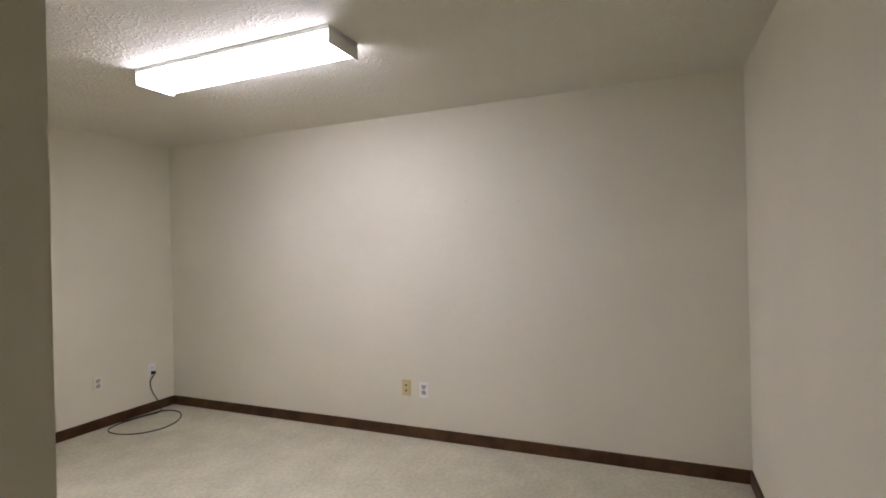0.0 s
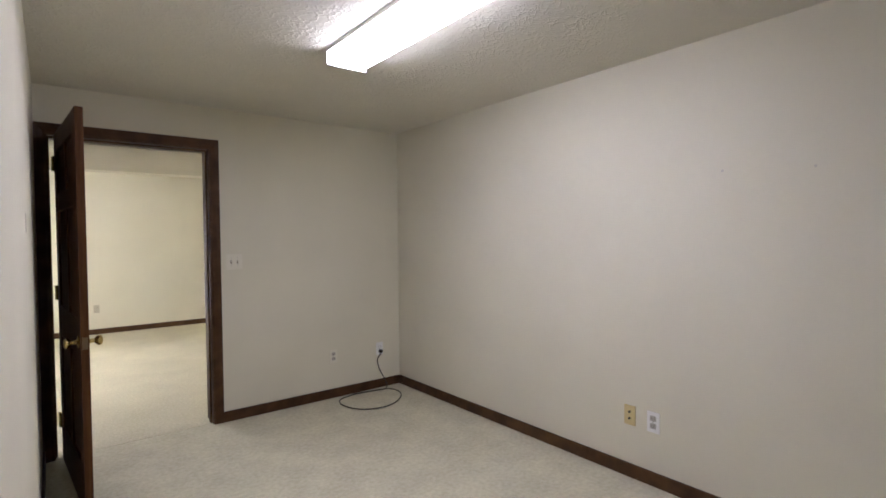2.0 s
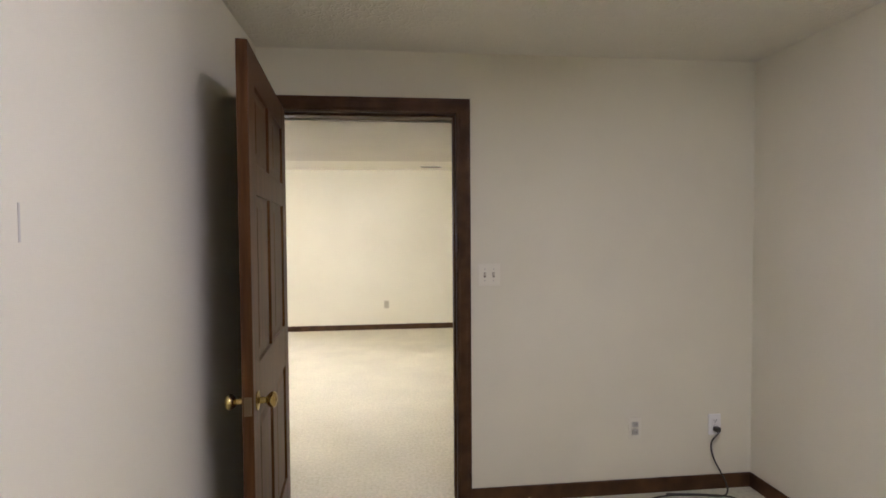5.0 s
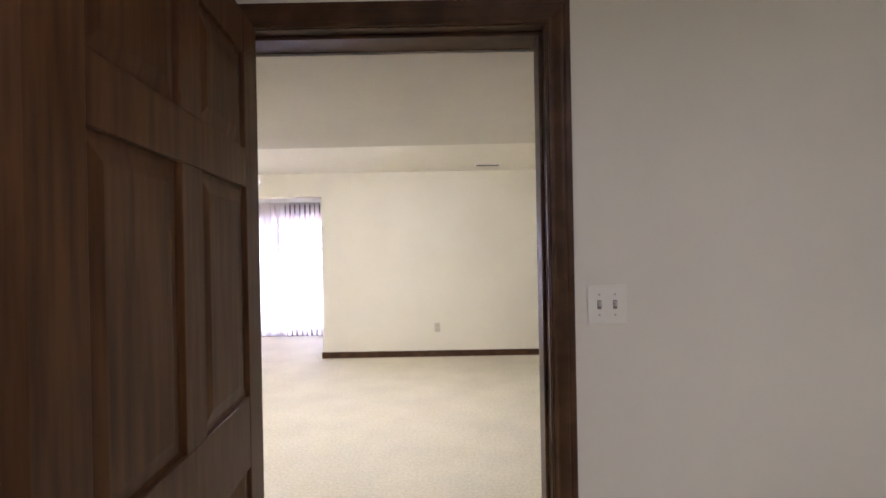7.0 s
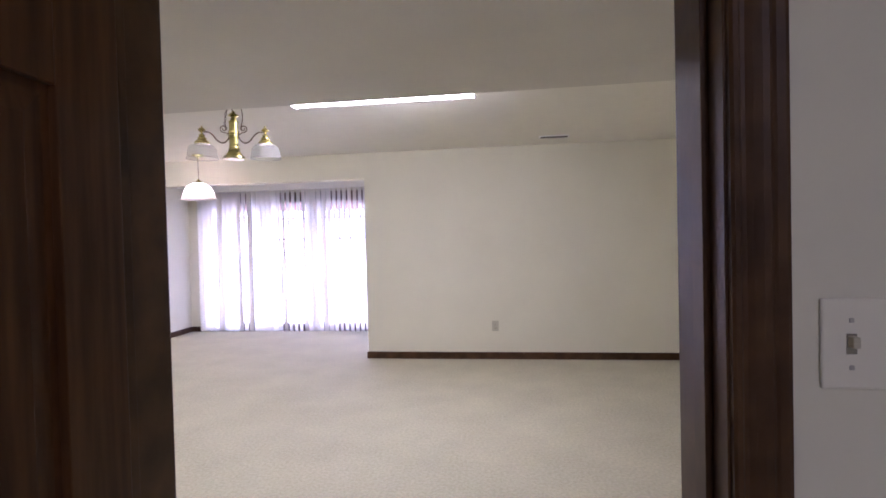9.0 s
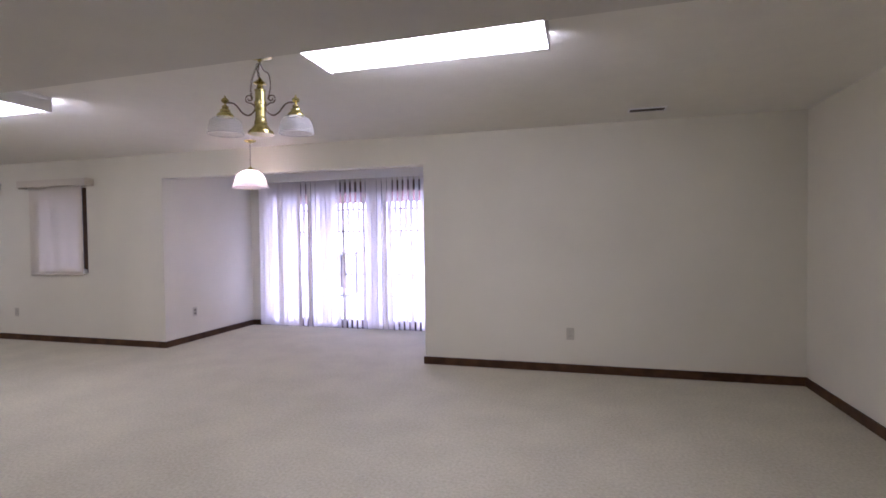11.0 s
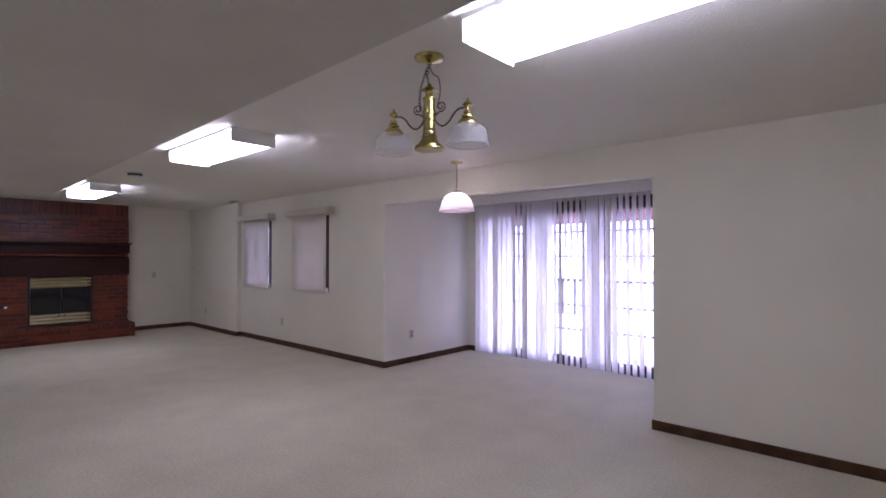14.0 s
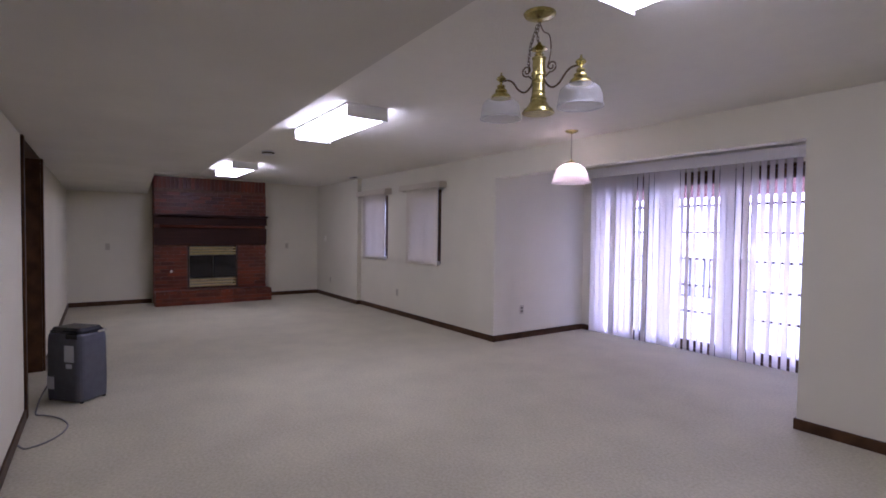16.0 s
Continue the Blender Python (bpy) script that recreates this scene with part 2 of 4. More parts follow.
# ---- mesh helpers ----
def box(bm, x0, x1, y0, y1, z0, z1, bevel=0.0):
    vs = [bm.verts.new((x, y, z)) for x in (x0, x1) for y in (y0, y1) for z in (z0, z1)]
    fs = [bm.faces.new([vs[i] for i in f]) for f in ((0, 1, 3, 2), (4, 6, 7, 5), (0, 4, 5, 1), (2, 3, 7, 6), (0, 2, 6, 4), (1, 5, 7, 3))]
    if bevel:
        es = {e for f in fs for e in f.edges}
        bmesh.ops.bevel(bm, geom=list(es), offset=bevel, segments=2, affect="EDGES", profile=0.5)
    return bm


def boxes(rows, bevel=0.0):
    bm = bmesh.new()
    for r in rows:
        if bevel:
            one = box(bmesh.new(), *r, bevel)
            me = bpy.data.meshes.new("piece")
            one.to_mesh(me)
            one.free()
            bm.from_mesh(me)
            bpy.data.meshes.remove(me)
        else:
            box(bm, *r)
    return bm


def lathe(profile, steps=32, centre=(0, 0, 0), ribs=0, rib_depth=0.0, solid=0.0):
    """A turned shape from (radius, z) pairs; ribs flute it."""
    bm = bmesh.new()
    rings = []
    for r, z in profile:
        ring = []
        for i in range(steps):
            a = 2 * math.pi * i / steps
            k = 1 + (rib_depth * math.cos(ribs * a) if ribs else 0)
            ring.append(bm.verts.new((centre[0] + r * k * math.cos(a), centre[1] + r * k * math.sin(a), centre[2] + z)))
        rings.append(ring)
    for a, b in zip(rings, rings[1:]):
        for i in range(steps):
            j = (i + 1) % steps
            bm.faces.new((a[i], a[j], b[j], b[i]))
    for f in bm.faces:
        f.smooth = True
    if solid:
        bmesh.ops.solidify(bm, geom=bm.faces[:], thickness=solid)
    else:
        bm.faces.new(rings[0][::-1])
        bm.faces.new(rings[-1])
    bmesh.ops.recalc_face_normals(bm, faces=bm.faces[:])
    for e in bm.edges:
        if len(e.link_faces) == 2 and e.calc_face_angle() > 0.6:
            e.smooth = False
    return bm


def tube(points, radius, sides=8, closed=False):
    """A round bar along points, joined from ring to ring."""
    pts = [Vector(p) for p in points]
    bm = bmesh.new()
    rings = []
    up = Vector((0.01, 0.02, 1)).normalized()
    for i, p in enumerate(pts):
        if closed:
            d = pts[(i + 1) % len(pts)] - pts[i - 1]
        else:
            d = pts[min(i + 1, len(pts) - 1)] - pts[max(i - 1, 0)]
        d.normalize()
        u = d.cross(up)
        if u.length < 0.05:
            u = d.cross(Vector((1, 0, 0)))
        u.normalize()
        v = d.cross(u)
        rings.append([bm.verts.new(p + radius * (u * math.cos(a) + v * math.sin(a))) for a in (2 * math.pi * k / sides for k in range(sides))])
    n = len(rings)
    for i in range(n if closed else n - 1):
        a, b = rings[i], rings[(i + 1) % n]
        for k in range(sides):
            bm.faces.new((a[k], a[(k + 1) % sides], b[(k + 1) % sides], b[k])).smooth = True
    if not closed:
        bm.faces.new(rings[0][::-1])
        bm.faces.new(rings[-1])
    bmesh.ops.recalc_face_normals(bm, faces=bm.faces[:])
    return bm


def smooth_line(points, n=8):
    """Catmull-Rom through points."""
    p = [Vector(q) for q in points]
    p = [p[0]] + p + [p[-1]]
    out = []
    for i in range(1, len(p) - 2):
        for k in range(n):
            t = k / n
            a, b, c, d = p[i - 1], p[i], p[i + 1], p[i + 2]
            out.append(0.5 * ((2 * b) + (c - a) * t + (2 * a - 5 * b + 4 * c - d) * t * t + (3 * b - a - 3 * c + d) * t ** 3))
    out.append(p[-2])
    return out


def mesh_of(name, bm, mat):
    me = bpy.data.meshes.new(name)
    bm.to_mesh(me)
    bm.free()
    me.materials.append(mat)
    return me


def structure(name, bm, mat, label, category):
    bmesh.ops.recalc_face_normals(bm, faces=bm.faces[:])
    return tagged(new(name, mesh_of(name, bm, mat)), label, category, kind="structure")


def thing(name, m, label, category, group="", kind=""):
    ob = new(name)
    ob.matrix_world = m
    ob.empty_display_size = 0.1
    return tagged(ob, label, category, group, kind)


def part(name, bm, mat, parent, label=""):
    bmesh.ops.recalc_face_normals(bm, faces=bm.faces[:])
    ob = new(name, mesh_of(name, bm, mat))
    ob.parent = parent
    return tagged(ob, label)


# ---- structure ----
C1, C2, SOF = 2.337, 2.36, 2.022        # ceilings of office and big room, soffit
EAST1, EAST2 = 1.57, 1.47              # east faces
NEAR, NEARW, FAR, JOG = 0.18, 0.35, 4.88, 4.80      # faces of the big room
WEST = -11.2
TOP = 2.5
OPL, OPR, OPH = -0.997, -0.075, 2.03   # door opening
LW = -1.062                            # west face of the office
NOOK_Y = -2.97

structure("floor_office", boxes([(-2.95, 1.75, -4.75, 0.022, -0.1, 0.0)]), CARPET_OFFICE, "yellowed cream cut-pile carpet with worn patches", "floor")
structure("floor", boxes([(-11.4, 1.75, 0.026, 6.75, -0.1, 0.0), (-11.4, -2.95, -0.9, 0.022, -0.1, 0.0), (-11.4, 1.75, -4.75, 6.75, -0.15, -0.1), (-2.95, 1.75, 0.022, 0.026, -0.1, -0.004)]), CARPET, "cream cut-pile carpet over the whole floor", "floor")
structure("wall_near", boxes([
    (WEST, -6.56, 0.0, NEARW, 0, TOP), (-6.56, -5.14, 0.0, NEARW, 2.03, TOP), (-5.14, -1.6, 0.0, NEARW, 0, TOP), (-1.6, OPL - 0.018, 0.0, NEAR, 0, TOP),
    (OPL - 0.018, OPR + 0.018, 0.0, NEAR, OPH + 0.018, TOP), (OPR + 0.018, EAST1, 0.0, NEAR, 0, TOP)]),
    WALL, "off-white painted wall between the two rooms", "wall")
structure("wall_office_east", boxes([(EAST1, EAST1 + 0.13, -4.68, NEAR, 0, TOP)]), WALL, "long off-white painted office wall", "wall")
structure("wall_office_south", boxes([(-2.83, EAST1, -4.68, -4.55, 0, TOP)]), WALL, "off-white painted back wall of the office", "wall")
structure("wall_office_west", boxes([(LW - 0.13, LW, NOOK_Y, 0.0, 0, TOP)]), WALL, "off-white painted wall beside the open door", "wall")
structure("wall_nook_north", boxes([(-2.83, LW - 0.13, NOOK_Y, NOOK_Y + 0.13, 0, TOP)]), WALL, "off-white painted wall of the nook", "wall")
structure("wall_nook_west", boxes([(-2.83, -2.7, -4.55, NOOK_Y, 0, TOP)]), WALL, "off-white painted end wall of the nook", "wall")
structure("wall_east", boxes([(EAST2, EAST2 + 0.23, NEAR, 5.01, 0, TOP)]), WALL, "off-white painted end wall of the big room", "wall")
structure("wall_north_east", boxes([(-1.95, EAST2, FAR, 5.01, 0, TOP)]), WALL, "off-white painted wall beside the alcove", "wall")
W1, W2 = (-9.06, -8.07), (-7.44, -6.46)
WZ0, WZ1 = 0.91, 2.0
structure("wall_north_west", boxes([
    (-9.12, W1[0], FAR, 5.01, 0, TOP), (W1[0], W1[1], FAR, 5.01, 0, WZ0), (W1[0], W1[1], FAR, 5.01, WZ1, TOP), (W1[1], W2[0], FAR, 5.01, 0, TOP),
    (W2[0], W2[1], FAR, 5.01, 0, WZ0), (W2[0], W2[1], FAR, 5.01, WZ1, TOP), (W2[1], -5.27, FAR, 5.01, 0, TOP)]),
    WALL, "off-white painted wall with two shaded windows", "wall")
structure("wall_north_far", boxes([(WEST, -9.12, JOG, 5.01, 0, TOP)]), WALL, "off-white painted wall section standing slightly proud", "wall")
structure("wall_west", boxes([(WEST - 0.13, WEST, 0.0, 5.01, 0, TOP)]), WALL, "off-white painted wall behind the fireplace", "wall")
structure("header", boxes([(-5.27, -1.95, FAR, 5.01, 2.065, TOP)]), WALL, "off-white header over the alcove opening", "wall")
structure("wall_alcove_west", boxes([(-5.40, -5.27, 5.01, 6.70, 0, TOP)]), WALL, "off-white painted side wall of the alcove", "wall")
structure("wall_alcove_east", boxes([(-1.95, -1.82, 5.01, 6.70, 0, TOP)]), WALL, "off-white painted side wall of the alcove", "wall")
GD0, GD1, GDH = -5.10, -2.05, 2.12
structure("wall_alcove_north", boxes([(-5.27, GD0, 6.56, 6.70, 0, TOP), (GD1, -1.95, 6.56, 6.70, 0, TOP), (GD0, GD1, 6.56, 6.70, GDH, TOP)]), WALL, "off-white painted wall round the glass doors", "wall")
structure("ceiling_office", boxes([(-2.83, EAST1, -4.68, 0.0, C1, C1 + 0.1)]), CEIL, "off-white stomped-texture ceiling of the office", "ceiling")
structure("ceiling", boxes([(WEST, EAST2, 1.2, FAR, C2, C2 + 0.09)]), CEIL2, "off-white textured ceiling of the big room", "ceiling")
structure("ceiling_alcove", boxes([(-5.27, -1.95, 5.01, 6.56, C2, C2 + 0.1)]), CEIL2, "off-white textured ceiling of the alcove", "ceiling")
SOF_W, SOF_X = (1.33, 1.55), -7.0              # west of SOF_X the soffit is narrower
SOF_E = [1.647 - 0.0185 * (x + 0.5) for x in (EAST2, SOF_X)]    # its edge runs slightly out of square
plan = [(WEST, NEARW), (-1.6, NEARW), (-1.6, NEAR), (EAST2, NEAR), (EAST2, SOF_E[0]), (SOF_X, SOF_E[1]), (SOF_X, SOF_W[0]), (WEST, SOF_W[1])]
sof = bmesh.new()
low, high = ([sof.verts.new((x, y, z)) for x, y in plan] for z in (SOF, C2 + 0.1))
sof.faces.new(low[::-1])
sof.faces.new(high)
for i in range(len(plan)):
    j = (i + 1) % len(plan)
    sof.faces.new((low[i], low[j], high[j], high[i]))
structure("soffit", sof, SOFFIT, "smooth dropped soffit along the near wall, greyish cream toned down for shade", "ceiling")
structure("roof", boxes([(-11.4, 1.8, -4.8, 6.75, TOP, TOP + 0.1)]), CONCRETE, "plain roof slab", "roof")
# closet behind the near wall
structure("wall_closet", boxes([(-6.7, -4.9, -0.83, -0.7, 0, TOP), (-6.7, -6.6, -0.7, 0.0, 0, TOP), (-5.0, -4.9, -0.7, 0.0, 0, TOP)]), WALL, "plain closet walls", "wall")
structure("ceiling_closet", boxes([(-6.6, -5.0, -0.7, 0.0, 2.3, 2.4)]), WALL, "plain closet ceiling", "ceiling")


def baseboard(x0, x1, y0, y1):
    """A dark board on the floor against a wall, its top edge eased."""
    bm = box(bmesh.new(), x0, x1, y0, y1, 0.0, 0.078)
    es = [e for e in bm.edges if all(v.co.z > 0.05 for v in e.verts)]
    bmesh.ops.bevel(bm, geom=es, offset=0.005, segments=2, affect="EDGES", profile=0.5)
    structure("baseboard", bm, TRIM, "dark-stained wooden baseboard", "baseboard")


B = 0.014
CW = 0.072                              # casing width
for r in ((OPR + CW, EAST1, -B, 0), (EAST1 - B, EAST1, -4.55, -B), (-2.7, EAST1 - B, -4.55, -4.55 + B), (LW, LW + B, NOOK_Y, -0.02),
          (-2.7, LW + B, NOOK_Y - B, NOOK_Y), (-2.7, -2.7 + B, -4.55 + B, NOOK_Y - B),
          (OPR + CW, EAST2, NEAR, NEAR + B), (EAST2 - B, EAST2, NEAR + B, FAR - B), (-1.95, EAST2, FAR - B, FAR), (-1.95 - B, -1.95, FAR - B, 6.56),
          (-5.27, -5.27 + B, FAR - B, 6.56), (-9.12 + B, -5.27, FAR - B, FAR), (-9.12, -9.12 + B, JOG - B, FAR - B), (WEST, -9.12, JOG - B, JOG),
          (WEST, WEST + B, NEARW, 1.61), (WEST, WEST + B, 3.58, JOG - B), (WEST + B, -6.56 - CW, NEARW, NEARW + B), (-5.14 + CW, -1.6, NEARW, NEARW + B), (-1.6, -1.6 + B, NEAR + B, NEARW + B), (-1.6, OPL - CW, NEAR, NEAR + B),
          (-5.27 + B, GD0 - 0.01, 6.56 - B, 6.56)):
    baseboard(*r)


# ---- doors ----
def casing_bar(x0, x1, y0, y1, z0, z1):
    return boxes([(x0, x1, y0, y1, z0, z1)], 0.006)


frame_ob = thing("door_1", pose(0, 0, 0), "dark-stained wooden door frame with moulded casing", "door frame", kind="structure")
J = 0.018
for n, r in (("jamb", (OPL - J, OPL, 0.0, NEAR, 0, OPH)), ("jamb", (OPR, OPR + J, 0.0, NEAR, 0, OPH)), ("head_jamb", (OPL - J, OPR + J, 0.0, NEAR, OPH, OPH + J)),
             ("door_stop", (OPR - 0.011, OPR, 0.045, 0.085, 0, OPH)), ("door_stop", (OPL, OPL + 0.008, 0.045, 0.085, 0, OPH)), ("door_stop", (OPL + 0.008, OPR - 0.011, 0.045, 0.085, OPH - 0.011, OPH))):
    part(n, boxes([r], 0.001), TRIM, frame_ob)
PROFILE = [(0.0, 0.0), (0.0, 0.009), (0.004, 0.012), (0.010, 0.012), (0.013, 0.010), (0.018, 0.0105), (0.026, 0.014), (0.036, 0.0175), (0.044, 0.0185), (0.048, 0.0165), (0.052, 0.0185), (0.062, 0.0195), (0.067, 0.018), (0.068, 0.0)]


def moulding(place, z0, z1, mitre):
    """The casing's profile drawn out along a length; place(u, d, along) gives the point, mitre the slope of the upper end."""
    bm = bmesh.new()
    ra = [bm.verts.new(place(u, d, z0)) for u, d in PROFILE]
    rb = [bm.verts.new(place(u, d, z1 + mitre * u)) for u, d in PROFILE]
    for i in range(len(PROFILE) - 1):
        bm.faces.new((ra[i], ra[i + 1], rb[i + 1], rb[i]))
    bm.faces.new(ra)
    bm.faces.new(rb[::-1])
    return bm


part("casing", moulding(lambda u, d, w: (OPR + 0.004 + u, -d, w), 0.0, OPH + 0.004, 1.0), TRIM, frame_ob)
part("casing", moulding(lambda u, d, w: (OPL - 0.004 - u, -d, w), 0.0, OPH + 0.004, 1.0), TRIM, frame_ob)
hb = bmesh.new()
ra = [hb.verts.new((OPL - 0.004 - u, -d, OPH + 0.004 + u)) for u, d in PROFILE]
rb = [hb.verts.new((OPR + 0.004 + u, -d, OPH + 0.004 + u)) for u, d in PROFILE]
for i in range(len(PROFILE) - 1):
    hb.faces.new((ra[i], ra[i + 1], rb[i + 1], rb[i]))
part("head_casing", hb, TRIM, frame_ob)
for xa, xb in ((OPL - CW, OPL - 0.004), (OPR + 0.004, OPR + CW)):
    part("casing", casing_bar(xa, xb, NEAR, NEAR + 0.016, 0, OPH), TRIM, frame_ob)


def panel_door(w, h, t):
    """Six raised panels in stiles and rails; hinge edge at x = 0, leaf along +x."""
    rails = [(0.0, 0.24), (0.785, 0.975), (1.545, 1.65), (h - 0.115, h)]
    stiles = [(0.0, 0.115), (w / 2 - 0.05, w / 2 + 0.05), (w - 0.115, w)]
    out = []
    for a, b in (stiles[0], stiles[2]):
        out.append(("stile", (a, b, -t, 0, 0, h)))
    for a, b in rails:
        out.append(("rail", (stiles[0][1], stiles[2][0], -t + 0.0005, -0.0005, a, b)))
    panels = []
    for (a0, a1), (b0, b1) in zip(rails, rails[1:]):
        out.append(("mullion", (stiles[1][0], stiles[1][1], -t + 0.001, -0.001, a1, b0)))
        for (s0, s1), (q0, q1) in zip(stiles, stiles[1:]):
            panels.append((s1, q0, a1, b0))
    return out, panels


leaf = thing("door_2", pose(OPL + 0.0689, -0.006, 0.006, 0, 0, -85.3), "open brown six-panel wooden door with brass knobs", "door", kind="structure")
DW, DH, DT = 0.915, 2.024, 0.036
frame_parts, panels = panel_door(DW, DH, DT)
for n, r in frame_parts:
    part(n, boxes([r], 0.002), DOORWOOD, leaf)


def raised_panel(x0, x1, z0, z1, t):
    bm = bmesh.new()
    box(bm, x0, x1, -t / 2 - 0.006, -t / 2 + 0.006, z0, z1)
    for s in (-1, 1):
        y = -t / 2 + s * 0.006
        ye = -t / 2 + s * (t / 2 - 0.005)
        i, j = 0.012, 0.045
        a = [(x0 + i, z0 + i), (x1 - i, z0 + i), (x1 - i, z1 - i), (x0 + i, z1 - i)]
        b = [(x0 + j, z0 + j), (x1 - j, z0 + j), (x1 - j, z1 - j), (x0 + j, z1 - j)]
        va, vb = [bm.verts.new((p, y, q)) for p, q in a], [bm.verts.new((p, ye, q)) for p, q in b]
        for k in range(4):
            bm.faces.new((va[k], va[(k + 1) % 4], vb[(k + 1) % 4], vb[k]))
        bm.faces.new(vb)
    return bm


for x0, x1, z0, z1 in panels:
    part("panel", raised_panel(x0, x1, z0, z1, DT), DOORWOOD, leaf)
for s in (-1, 1):
    knob = lathe([(0.032, 0), (0.032, 0.004), (0.012, 0.010), (0.010, 0.028), (0.018, 0.034), (0.026, 0.044), (0.027, 0.052), (0.022, 0.060), (0.010, 0.064), (0.001, 0.065)], 24)
    y0 = 0.0 if s > 0 else -DT
    knob.transform(Matrix.Translation((DW - 0.062, y0, 0.86)) @ Matrix.Rotation(radians(-90 * s), 4, "X"))
    part("door_knob", knob, AGEDBRASS, leaf, "polished brass door knob")
part("latch_plate", boxes([(DW, DW + 0.0015, -DT + 0.006, -0.006, 0.83, 0.89)]), DARKBRASS, leaf, "dull brass latch plate")
for z in (0.2, 1.0, 1.8):
    part("hinge", boxes([(-0.018, 0.012, -DT - 0.014, -DT - 0.0005, z, z + 0.09)], 0.002), BRASS, leaf, "brass hinge")

closet = thing("door_3", pose(0, 0, 0), "dark-stained wooden frame of a closet opening", "door frame", kind="structure")
part("jamb", boxes([(-6.56, -6.545, 0.0, NEARW, 0, 2.03)]), TRIM, closet)
part("jamb", boxes([(-5.155, -5.14, 0.0, NEARW, 0, 2.03)]), TRIM, closet)
part("head_jamb", boxes([(-6.545, -5.155, 0.0, NEARW, 2.015, 2.03)]), TRIM, closet)
part("casing", casing_bar(-6.56 - CW, -6.556, NEARW, NEARW + 0.018, 0, SOF), TRIM, closet)
part("casing", casing_bar(-5.144, -5.14 + CW, NEARW, NEARW + 0.018, 0, SOF), TRIM, closet)


# ---- ceiling lights ----
def fluorescent(name, x, y, z, length, width, deep, along_x, label, lit=DIFFUSER_WIDE, lit_side=DIFFUSER_WIDE_SIDE):
    """A wrap-round fixture: pan against the ceiling, lit lens, two end caps."""
    ob = thing(name, pose(x, y, z, 0, 0, 0 if along_x else 90), label, "ceiling light", "fluorescent ceiling lights")
    h, w = length / 2, width / 2
    part("pan", boxes([(-h, h, -w - 0.004, w + 0.004, -0.020, 0.0)], 0.002), ENAMEL, ob, "white enamelled pan")
    bm = bmesh.new()
    prof = [(-w, -0.021), (-w, -deep * 0.55), (-w + 0.012, -deep * 0.86), (-w + 0.035, -deep), (w - 0.035, -deep), (w - 0.012, -deep * 0.86), (w, -deep * 0.55), (w, -0.021)]
    ra = [bm.verts.new((-h + 0.006, p, q)) for p, q in prof]
    rb = [bm.verts.new((h - 0.006, p, q)) for p, q in prof]
    for i in range(len(prof) - 1):
        bm.faces.new((ra[i], ra[i + 1], rb[i + 1], rb[i]))
    bm.faces.new((ra[0], rb[0], rb[-1], ra[-1]))
    bm.faces.new(ra)
    bm.faces.new(rb[::-1])
    lens = part("diffuser", bm, lit, ob, "lit prismatic diffuser")
    lens.data.materials.append(lit_side)
    for f in lens.data.polygons:
        f.material_index = 1 if abs(f.normal.y) > 0.7 else 0
    for s in (-1, 1):
        part("end_cap", boxes([(min(s * h, s * (h - 0.006)), max(s * h, s * (h - 0.006)), -w - 0.003, w + 0.003, -deep - 0.003, -0.0205)], 0.002), ENAMEL, ob, "white metal end cap")
    return ob


fluorescent("ceiling_light", 0.242, -2.185, C1, 1.22, 0.222, 0.080, False, "lit wrap-round fluorescent light on the office ceiling", DIFFUSER, DIFFUSER_SIDE)
fluorescent("ceiling_light", -1.14, 2.40, C2, 1.22, 0.35, 0.105, True, "lit wrap-round fluorescent light beside the chandelier")
fluorescent("ceiling_light", -4.69, 2.54, C2, 1.22, 0.35, 0.105, True, "lit wrap-round fluorescent light over the carpet")
fluorescent("ceiling_light", -8.70, 2.55, C2, 1.22, 0.35, 0.105, True, "lit wrap-round fluorescent light before the fireplace")


# ---- wall plates ----
def on_wall(x, y, z, face):
    """Local x along the wall, local z up, local -y out of the wall; face: degrees about z."""
    return pose(x, y, z, 0, 0, face)


def outlet(x, y, z, face, plate, sockets, label, group="wall outlets"):
    ob = thing("wall_outlet", on_wall(x, y, z, face), label, "outlet", group)
    part("cover_plate", boxes([(-0.036, 0.036, -0.006, 0.0, -0.058, 0.058)], 0.003), plate, ob)
    for s in (-1, 1):
        sock = part("socket", boxes([(-0.017, 0.017, -0.0085, -0.005, s * 0.021 - 0.014, s * 0.021 + 0.014)], 0.003), sockets, ob)
        for dx in (-0.006, 0.006):
            part("slot", boxes([(dx - 0.0012, dx + 0.0012, -0.0092, -0.0082, s * 0.021 - 0.003, s * 0.021 + 0.007)]), DARKP, sock)
        part("ground_hole", boxes([(-0.002, 0.002, -0.0092, -0.0082, s * 0.021 - 0.010, s * 0.021 - 0.006)]), DARKP, sock)
    part("screw", boxes([(-0.003, 0.003, -0.0075, -0.0055, -0.003, 0.003)], 0.001), CHROME, ob)
    return ob


outlet(0.893, 0.0, 0.356, 0, IVORY, GREYSLOT, "ivory duplex outlet with worn grey sockets on the wall")
plug = outlet(1.352, 0.0, 0.356, 0, WHITEP, WHITEP, "white outlet with a black cord plugged in")
outlet(EAST1, -2.525, 0.35, -90, WHITEP, GREYSLOT, "white duplex outlet beside a yellowed wall plate")
outlet(-0.49, FAR, 0.37, 0, TANP, TANP, "tan duplex outlet on the wall beside the alcove")
outlet(-5.27, 5.36, 0.375, 90, TANP, SWITCHSLOT, "tan duplex outlet with dark sockets on the alcove's side wall")
outlet(EAST2, 3.10, 0.36, -90, TANP, TANP, "tan duplex outlet on the end wall")
outlet(-7.73, FAR, 0.37, 0, TANP, TANP, "tan duplex outlet under the shaded windows")
